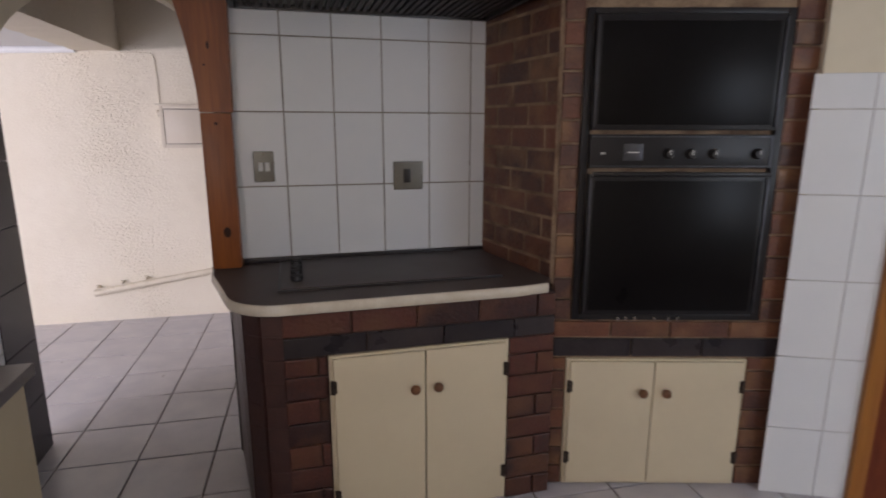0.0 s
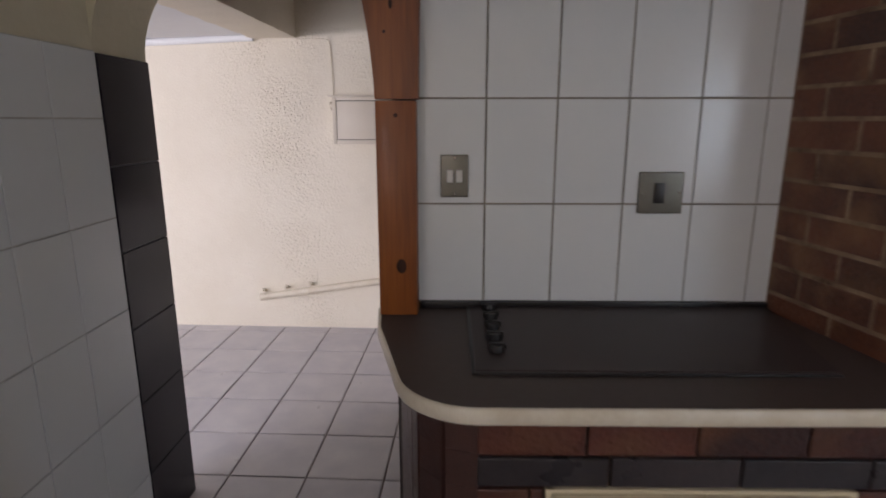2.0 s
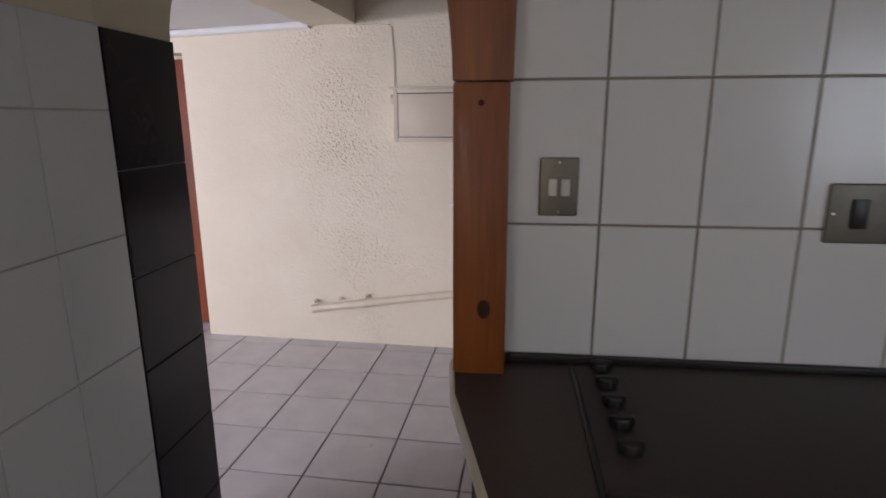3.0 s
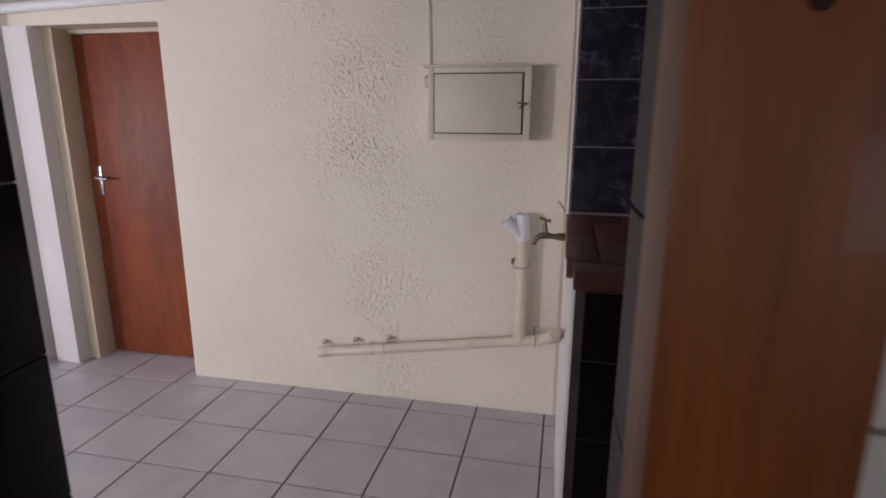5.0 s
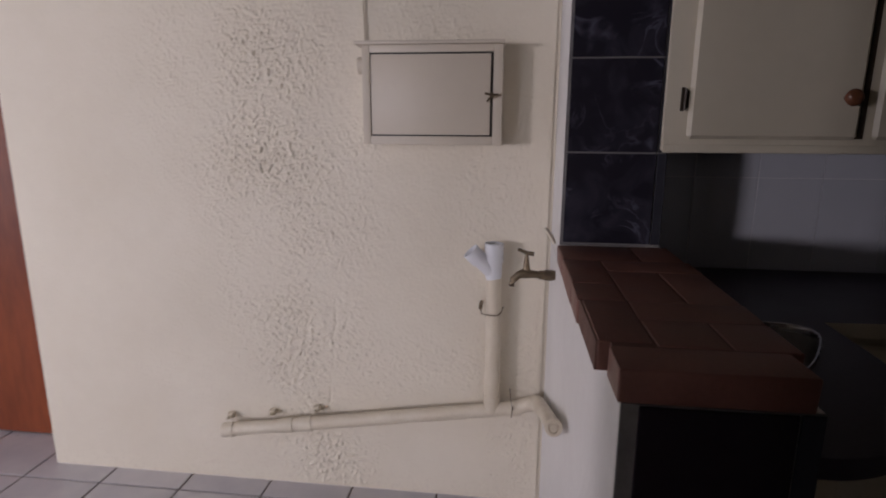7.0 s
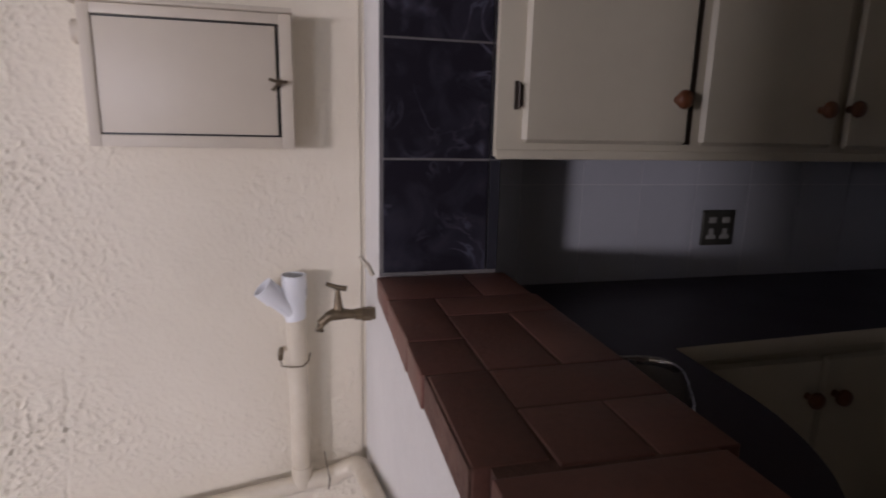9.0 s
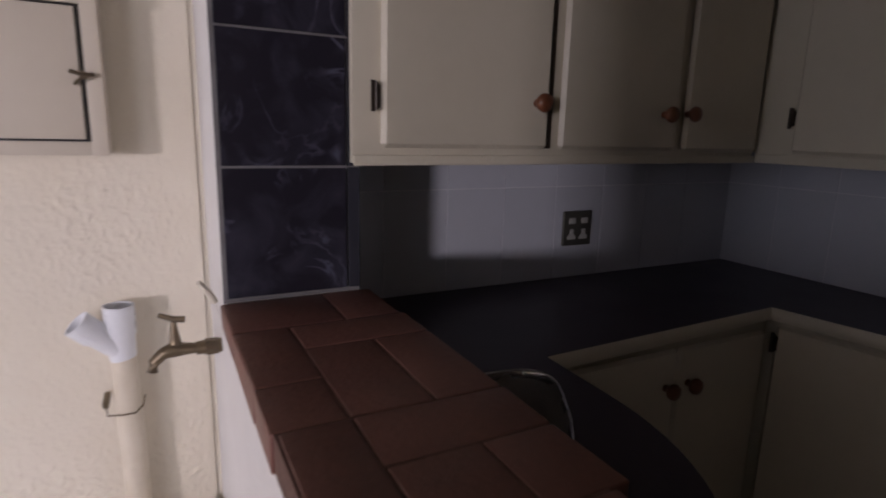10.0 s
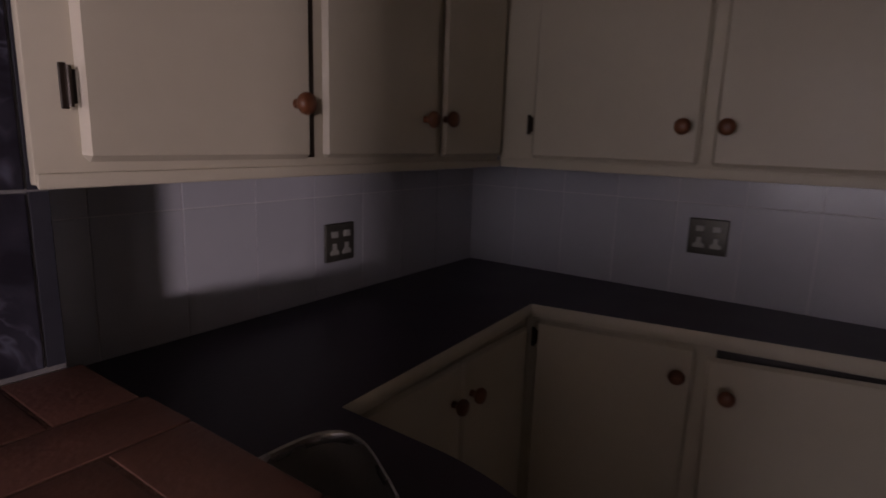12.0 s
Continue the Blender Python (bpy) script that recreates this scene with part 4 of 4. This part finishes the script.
# ---------------------------------------------------------------- brick ledge on the half wall
def make_ledge():
    l = thing("brick_ledge", pose(0, 0, LEDGE), "red-brown brick pavers capping the half wall", "ledge")
    part("bed", boxes((-0.108, 0.182, 3.80, 4.518, -0.049, -0.0012), (-0.086, 0.160, 3.702, 3.80, -0.049, -0.0012)), M_LEDGEM, l)
    cells = [(-0.112, 0.080, 4.349, 4.520), (0.080, 0.184, 4.349, 4.520)]
    for k in range(3):
        t = 4.347 - 0.335 * k
        far, near = (-0.113 + 0.006 * k, 0.190) if k < 2 else (-0.096, 0.168)
        cells += [(far, -0.021, t - 0.215, t), (-0.021, near, t - 0.105, t), (-0.021, 0.090, t - 0.335, t - 0.105), (0.090, near, t - 0.335, t - 0.105), (far, -0.021, t - 0.335, t - 0.215)]
    cells.append((-0.094, 0.168, 3.692, 3.783))
    for x0, x1, ya, yb in cells:
        ya, yb = max(ya, 3.783 if yb > 3.79 else 3.692), min(yb, 4.520)
        if yb - ya > 0.02:
            b = boxes((x0 + 0.0015, x1 - 0.0015, ya + 0.0015, yb - 0.0015, -0.050, 0.0), bevel=0.0038, seg=3)
            for v in b.verts:
                n = noise.noise(v.co * 31 + Vector((x0 * 90, ya * 40, 0)))
                v.co += Vector((n, noise.noise(v.co * 27), 0)) * 0.0025 + Vector((0, 0, n * 0.0015))
            part("brick", b, M_LEDGE, l)


make_ledge()
bm = tube(bmesh.new(), [(-0.118, 4.530, LEDGE + 0.002), (-0.128, 4.527, LEDGE + 0.022), (-0.146, 4.523, LEDGE + 0.046)], [0.006, 0.0065, 0.004], 8)
tagged(part("wall_plug", bm, M_FAR), "short painted plug sticking out beside the ledge", "wall plug")

# ---------------------------------------------------------------- nook: base units, worktops, sink
WT = 0.913
def sink_ring(k, corner=0.44, n=8):
    """Outline of the sink: a bowl with rounded corners and one slanting side, scaled by k about its middle."""
    ends = [Vector(p) for p in ((0.192, 4.268), (0.462, 4.252), (0.322, 4.005), (0.192, 3.925))]
    mid = sum(ends, Vector((0, 0))) / 4
    ring = []
    for i, c in enumerate(ends):
        a, b = c.lerp(ends[i - 1], corner), c.lerp(ends[(i + 1) % 4], corner)
        for j in range(n + 1):
            t = j / n
            ring.append(mid + ((1 - t) ** 2 * a + 2 * t * (1 - t) * c + t * t * b - mid) * k)
    return ring


def skin(levels, cap=True):
    """Rings of the sink outline joined level by level; levels are (scale, height)."""
    bm = bmesh.new()
    rings = [[bm.verts.new((p.x, p.y, z)) for p in sink_ring(k)] for k, z in levels]
    for a, b in zip(rings, rings[1:]):
        for j in range(len(a)):
            bm.faces.new((a[j], a[(j + 1) % len(a)], b[(j + 1) % len(a)], b[j]))
    if cap:
        bm.faces.new(rings[-1])
    bmesh.ops.recalc_face_normals(bm, faces=bm.faces)
    return bm


def make_nook_worktop():
    w = thing("corner_worktop", pose(0, 0, WT), "black laminate corner worktop with cream lipping", "worktop")
    pts = [(0.172, FAR_Y - 0.002), (0.186, 3.712)] + arc(0.19, 4.12, 0.297, -84, 0, 16, 0.41) + [(0.492, 4.302)]
    pts += [(1.282, 4.335), (1.40, 3.53), (1.46, 2.93), (EAST_X - 0.002, 2.93), (EAST_X - 0.002, FAR_Y - 0.002)]
    bm = bmesh.new()
    hole = [tuple(p) for p in sink_ring(1.05)]
    for z in (0.0, -0.034):
        loops = [[bm.verts.new((x, y, z)) for x, y in ring] for ring in (pts, hole)]
        edges = [bm.edges.new((r[k], r[(k + 1) % len(r)])) for r in loops for k in range(len(r))]
        bmesh.ops.triangle_fill(bm, edges=edges, use_beauty=True)
        if z == 0.0:
            upper = loops
        else:
            for a, b in zip(upper, loops):
                for k in range(len(a)):
                    bm.faces.new((a[k], a[(k + 1) % len(a)], b[(k + 1) % len(a)], b[k]))
    part("top", bm, M_NOOKTOP, w, "", 20)
    lip = [(0.494, 4.299, -0.017), (1.280, 4.331, -0.017), (1.398, 3.53, -0.017), (1.458, 2.93, -0.017)]
    part("lipping", tube(bmesh.new(), lip[:2], 0.005, 8, squash=3.6), M_GREYC, w, "cream front lipping")
    part("lipping", tube(bmesh.new(), lip[1:], 0.005, 8, squash=3.6), M_GREYC, w, "cream front lipping")


make_nook_worktop()


def make_sink():
    s = thing("sink_bowl", pose(0, 0, WT), "stainless steel sink bowl with a bright rolled rim", "sink")
    part("bowl", skin([(1.0, -0.004), (0.97, -0.03), (0.93, -0.11), (0.86, -0.145), (0.70, -0.158), (0.3, -0.162)]), M_BOWL, s)
    part("rim", skin([(1.085, 0.0008), (1.08, 0.006), (1.06, 0.009), (1.02, 0.008), (1.0, 0.003), (0.995, -0.006)], False), M_RIM, s, "bright rolled steel rim")
    part("waste", lathe(bmesh.new(), [(0.0, 0.004), (0.018, 0.004), (0.026, 0.008), (0.032, 0.001)], Matrix.Translation((0.285, 4.12, -0.161)), 24), M_CHROME, s, "chrome waste ring")


make_sink()


def make_sink_unit():
    u = thing("sink_base_unit", pose(0, 0, 0), "pale painted curved base unit under the sink", "cabinet")
    pts = [(0.172, 4.27), (0.186, 3.742)] + arc(0.19, 4.12, 0.262, -84, 0, 14, 0.38) + [(0.452, 4.27)]
    part("body", prism(bmesh.new(), pts, 0.0, WT - 0.20), M_GREYC, u)
    outer = pts[1:]
    inner = [(x - 0.014, y + 0.004) for x, y in reversed(outer)]
    part("front_panel", prism(bmesh.new(), outer + inner, WT - 0.198, WT - 0.035), M_GREYC, u)


make_sink_unit()


def cabinet_door(c, plane, a, b, z0, z1, at, kn=None, hg=None, mat=None, tilt=0.0):
    """A lipped door on a face; plane 'y' faces south, 'x' faces west. a, b run along the face."""
    mat = mat or M_GREYC
    bm = boxes((a, b, -0.019, -0.0005, z0, z1), bevel=0.009, seg=1)
    if tilt:
        bm.transform(Matrix.Translation((a, 0, z0)) @ pose(0, 0, 0, 0, tilt, 0) @ Matrix.Translation((-a, 0, -z0)))
    m = Matrix.Translation((0, at, 0)) if plane == "y" else Matrix(((0, 1, 0, at), (-1, 0, 0, 0), (0, 0, 1, 0), (0, 0, 0, 1)))
    bm.transform(m)
    d = part("door", bm, mat, c)
    if kn:
        k = lathe(bmesh.new(), KNOB, m @ Matrix.Translation((kn[0], -0.019, kn[1])) @ FACE_SOUTH @ Matrix.Scale(1.15, 4), 20)
        part("knob", k, M_KNOBD, d, "round dark wooden knob", 60)
    for h in hg or ():
        hm = bmesh.new()
        for s in (-1, 1):
            box(hm, min(0, s * 0.010), max(0, s * 0.010), -0.0035, 0, -0.022 if s > 0 else -0.029, 0.022 if s > 0 else 0.029, 0.001, 1)
        tube(hm, [(0, -0.006, -0.026), (0, -0.006, 0.026)], 0.004, 10)
        hm.transform(m @ Matrix.Translation((h[0], -0.0165, h[1])))
        part("hinge", hm, M_HINGE, d, "bronze surface hinge")
    return d


def make_base_back():
    c = thing("base_cabinet", pose(0, 0, 0), "pale painted base cabinet with two doors under the worktop", "cabinet", "nook base cabinets")
    part("body", boxes((0.46, 1.305, 4.355, FAR_Y - 0.01, 0.08, WT - 0.036), bevel=0.001), M_GREYC, c)
    part("plinth", boxes((0.46, 1.305, 4.40, FAR_Y - 0.01, 0.0, 0.08)), M_BLACK, c)
    cabinet_door(c, "y", 0.55, 0.936, 0.10, 0.845, 4.355, (0.898, 0.748))
    cabinet_door(c, "y", 0.940, 1.285, 0.10, 0.845, 4.355, (0.978, 0.748))


def make_base_right():
    c = thing("base_cabinet", pose(0, 0, 0), "pale painted base cabinet with a sagging door", "cabinet", "nook base cabinets")
    skew = pose(1.312, 4.37, 0, 0, 0, 7.6)
    c.matrix_basis = skew
    # built along local -y, facing local -x
    part("body", boxes((0.0, 0.30, -1.40, -0.005, 0.08, WT - 0.036), bevel=0.001), M_GREYC, c)
    part("plinth", boxes((0.05, 0.30, -1.40, 0.0, 0.0, 0.08)), M_BLACK, c)
    # black sheet on the solid body, as the shade behind the sagging door
    part("cavity", boxes((-0.0015, 0.0, -0.93, -0.525, 0.10, 0.864)), M_BLACK, c, "black sheet standing for shade behind the sagging door")
    cabinet_door(c, "x", 0.045, 0.478, 0.10, 0.862, 0.0, (0.440, 0.785), [(0.045, 0.81)])
    cabinet_door(c, "x", 0.525, 0.95, 0.10, 0.845, -0.0015, (0.560, 0.755), None, None, -1.6)
    cabinet_door(c, "x", 0.98, 1.38, 0.10, 0.862, 0.0, (1.34, 0.785))


make_base_back()
make_base_right()

# ---------------------------------------------------------------- nook: wall units
UB, UT = 1.298, 2.12


def make_wall_units():
    c = thing("wall_cabinet", pose(0, 0, 0), "pale painted wall cabinet with wooden knobs", "cabinet", "nook wall cabinets")
    c.matrix_basis = pose(0.141, 4.495, 0, 0, 0, 2.4)
    part("body", boxes((0.034, 1.285, 0.0175, 0.255, UB, UT), bevel=0.003), M_GREYC, c)
    part("face_frame", boxes((0.0, 1.285, 0.0, 0.017, UB, UT), bevel=0.003), M_GREYC, c)
    part("bottom_lip", boxes((0.0, 1.287, -0.009, -0.0005, UB - 0.005, UB + 0.016), bevel=0.004), M_GREYC, c)
    cabinet_door(c, "y", 0.055, 0.469, 1.328, UT - 0.03, 0.0, (0.429, 1.43), [(0.041, 1.426)])
    cabinet_door(c, "y", 0.505, 0.908, 1.328, UT - 0.03, 0.0, (0.849, 1.42))
    cabinet_door(c, "y", 0.941, 1.270, 1.326, UT - 0.03, 0.0, (0.939, 1.424))
    # dark strip laid on the frame as the shade between two doors
    part("door_gap", boxes((0.470, 0.490, -0.0012, -0.0002, 1.33, UT - 0.03)), M_HINGE, c, "dark strip painted as shade between the doors")
    c = thing("wall_cabinet", pose(0, 0, 0), "pale painted wall cabinet on the side wall with round knobs", "cabinet", "nook wall cabinets")
    part("body", boxes((1.432, EAST_X - 0.003, 2.95, 4.547, UB, UT), bevel=0.003), M_GREYC, c)
    part("bottom_lip", boxes((1.422, 1.440, 2.95, 4.538, UB - 0.004, UB + 0.022), bevel=0.003), M_GREYC, c)
    cabinet_door(c, "x", -4.43, -3.957, 1.326, UT - 0.03, 1.4315, (-3.995, 1.424), [(-4.436, 1.424)])
    cabinet_door(c, "x", -3.925, -3.45, 1.326, UT - 0.03, 1.4315, (-3.893, 1.424))
    cabinet_door(c, "x", -3.42, -2.98, 1.326, UT - 0.03, 1.4315, (-3.02, 1.424))


make_wall_units()


def double_socket(m, label):
    s = thing("double_socket", m, label, "socket", "nook sockets")
    part("plate", boxes((-0.056, 0.056, -0.010, 0.0, -0.055, 0.055), bevel=0.004, seg=3), M_PLATE_SHADED, s)
    for x in (-0.024, 0.024):
        part("rocker", boxes((x - 0.012, x + 0.012, -0.015, -0.009, 0.016, 0.034), bevel=0.002), M_WHITEP_SHADED, s, "white rocker switch")
        bm = bmesh.new()
        prism(bm, [(x - 0.016, -0.034), (x + 0.016, -0.034), (x + 0.016, -0.024), (x + 0.007, -0.018), (x + 0.007, -0.002), (x - 0.007, -0.002), (x - 0.007, -0.018), (x - 0.016, -0.024)], 0.0092, 0.0125)
        bm.transform(FACE_SOUTH)
        part("outlet", bm, M_WHITEP_SHADED, s, "white three-pin outlet")


double_socket(pose(0.980, FAR_Y - 0.0075, 1.073), "grey metal double socket with white outlets on tiles")
double_socket(pose(EAST_X - 0.0075, 3.957, 1.105, 0, 0, -90), "grey metal double socket with white outlets on tiles")

# ---------------------------------------------------------------- tiles
Z3 = [0.0, 0.303, 0.605, 0.907, 1.209, 1.511, 1.805, 2.10, CEIL]
# behind the hob
part("grout_bed", boxes((-0.036, 1.03, SPLASH_Y + 0.001, SPLASH_Y + 0.0055, 0.9, CEIL)), M_GROUT, wall_mid)
lay(wall_mid, "tile", grid_cells([-0.043, 0.160, 0.363, 0.566, 0.769, 0.958, 1.03], Z3[3:]), (0, SPLASH_Y + 0.001, 0), (1, 0, 0), (0, 0, 1), M_TILE, 0.006, 0.0055, 0.0015, 0.0006)
# end of the wall in the passage
part("grout_bed", boxes((-0.105, -0.1005, 2.605, 2.862, 0, 1.645)), M_DARKG, wall_mid)
lay(wall_mid, "tile", [(0.0, 0.257, a, b) for a, b in zip([0, 0.27, 0.53, 0.79, 1.05, 1.312], [0.27, 0.53, 0.79, 1.05, 1.312, 1.645])], (-0.1045, 2.862, 0), (0, -1, 0), (0, 0, 1), M_GREYT, 0.006, 0.006, 0.0015)
# back of that wall, towards the nook, and the west wall
part("grout_bed", boxes((LEFT_X, LEFT_X + 0.004, -0.6, 2.605, 0, 1.645)), M_GROUT_W, wall_left)
lay(wall_left, "tile", grid_cells([0.155 + 0.2032 * i for i in range(0, 12)] + [2.605], [0, 0.275, 0.57, 0.865, 1.16, 1.455, 1.645]), (LEFT_X + 0.003, 0, 0), (0, 1, 0), (0, 0, 1), M_TILE, 0.006, 0.004, 0.0015, 0.0006)
part("grout_bed", boxes((LEFT_X, LEFT_X + 0.004, 2.606, 2.893, 0, 1.640)), M_DARKG, wall_left)
lay(wall_left, "dark_tile", [(2.607, 2.894, a, b) for a, b in zip([0, 0.27, 0.53, 0.79, 1.043, 1.312], [0.27, 0.53, 0.79, 1.043, 1.312, 1.641])], (LEFT_X + 0.003, 0, 0), (0, 1, 0), (0, 0, 1), M_DARKP, 0.007, 0.004, 0.0015)
# beside the oven
bed = boxes((0.03, 0.318, 0.001, 0.0055, 0, 1.637))
bed.transform(TW)
part("grout_bed", bed, M_GROUT_W, wall_ret)
lay(wall_ret, "tile", grid_cells([0.0, 0.203, 0.318], [0.0, 0.29, 0.59, 0.895, 1.215, 1.515, 1.637]), TW @ Vector((0, 0.001, 0)), (0.909, -0.417, 0), (0, 0, 1), M_TILE, 0.006, 0.004, 0.0015, 0.0006)
# column and end of the half wall
part("grout_bed", boxes((-0.104, 0.163, 4.520, 4.5245, LEDGE, CEIL)), M_DARKG, half_wall)
M_SLATE = surf("dark_slate_strip", (0.028, 0.028, 0.038), (0.036, 0.036, 0.047), 10, 0.6, 0.1, 0.05, 60, spec=0.2)
lay(half_wall, "tile_strip", [(0.137, 0.164, a, b) for a, b in ((1.042, 1.290), (1.290, 1.532), (1.532, 1.775), (1.775, 2.02), (2.02, 2.26))], (0, 4.521, 0), (1, 0, 0), (0, 0, 1), M_SLATE, 0.005, 0.003, 0.001)
lay(half_wall, "tile_strip", [(0.148, 0.181, a, b) for a, b in ((0, 0.35), (0.35, 0.984))], (0, 3.698, 0), (1, 0, 0), (0, 0, 1), M_SLATE, 0.005, 0.003, 0.001)
lay(half_wall, "dark_tile", [(-0.099, 0.137, a, b) for a, b in zip([1.042, 1.290, 1.532, 1.775, 2.02], [1.290, 1.532, 1.775, 2.02, 2.26])], (0, 4.521, 0), (1, 0, 0), (0, 0, 1), M_DARK, 0.007, 0.005, 0.0015)
part("grout_bed", boxes((-0.085, 0.181, 3.697, 3.7015, 0, 0.984)), M_DARKG, half_wall)
lay(half_wall, "dark_tile", [(-0.064, 0.148, a, b) for a, b in zip([0, 0.13, 0.35, 0.575, 0.798], [0.13, 0.35, 0.575, 0.798, 0.984])], (0, 3.698, 0), (1, 0, 0), (0, 0, 1), M_DARKP, 0.007, 0.005, 0.0015)
# nook walls
part("grout_bed", boxes((0.166, EAST_X, FAR_Y + 0.001, FAR_Y + 0.0055, 0.9, 1.32)), M_GROUT_N, wall_n)
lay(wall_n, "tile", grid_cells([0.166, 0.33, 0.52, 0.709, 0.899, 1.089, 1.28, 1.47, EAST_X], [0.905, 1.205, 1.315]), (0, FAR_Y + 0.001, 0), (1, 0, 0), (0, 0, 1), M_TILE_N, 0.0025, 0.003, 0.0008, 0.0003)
nook_e = bpy.data.objects["wall_nook_east"]
part("grout_bed", boxes((EAST_X - 0.005, EAST_X - 0.001, 2.93, FAR_Y, 0.9, 1.32)), M_GROUT_N, nook_e)
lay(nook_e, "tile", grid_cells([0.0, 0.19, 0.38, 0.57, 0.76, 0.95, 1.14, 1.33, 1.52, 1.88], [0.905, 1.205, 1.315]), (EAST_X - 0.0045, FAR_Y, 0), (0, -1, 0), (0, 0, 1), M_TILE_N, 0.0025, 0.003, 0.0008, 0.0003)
# floor
near = grid_cells([-0.486 + 0.3262 * i for i in range(-10, 11)], [4.393 - 0.325 * i for i in range(11, 0, -1)] + [4.393, 4.718, 5.043])
lay(floor_ob, "tile", near, (0, 0, -0.0075), (1, 0, 0), (0, 1, 0), M_FLOOR, 0.0075, 0.008, 0.002, 0.0004)

# the kitchen stands slightly askew to the laundry
KITCHEN = pose(0.163, 0.138, 0, 0, 0, 2.1155)
for name in ("wall_arch", "wall_west", "wall_middle", "wall_kitchen_east", "wall_kitchen_south", "ceiling_kitchen", "wall_return", "wall_return_end", "hob_counter", "hob_cupboard", "hob", "timber_post", "cooker_hood", "switch_plate", "isolator_switch", "oven_brick_housing", "oven_cupboard", "double_oven", "door_2", "kitchen_base_cabinet", "kitchen_window_light", "kitchen_side_light"):
    ob = bpy.data.objects[name]
    ob.matrix_basis = KITCHEN @ ob.matrix_basis
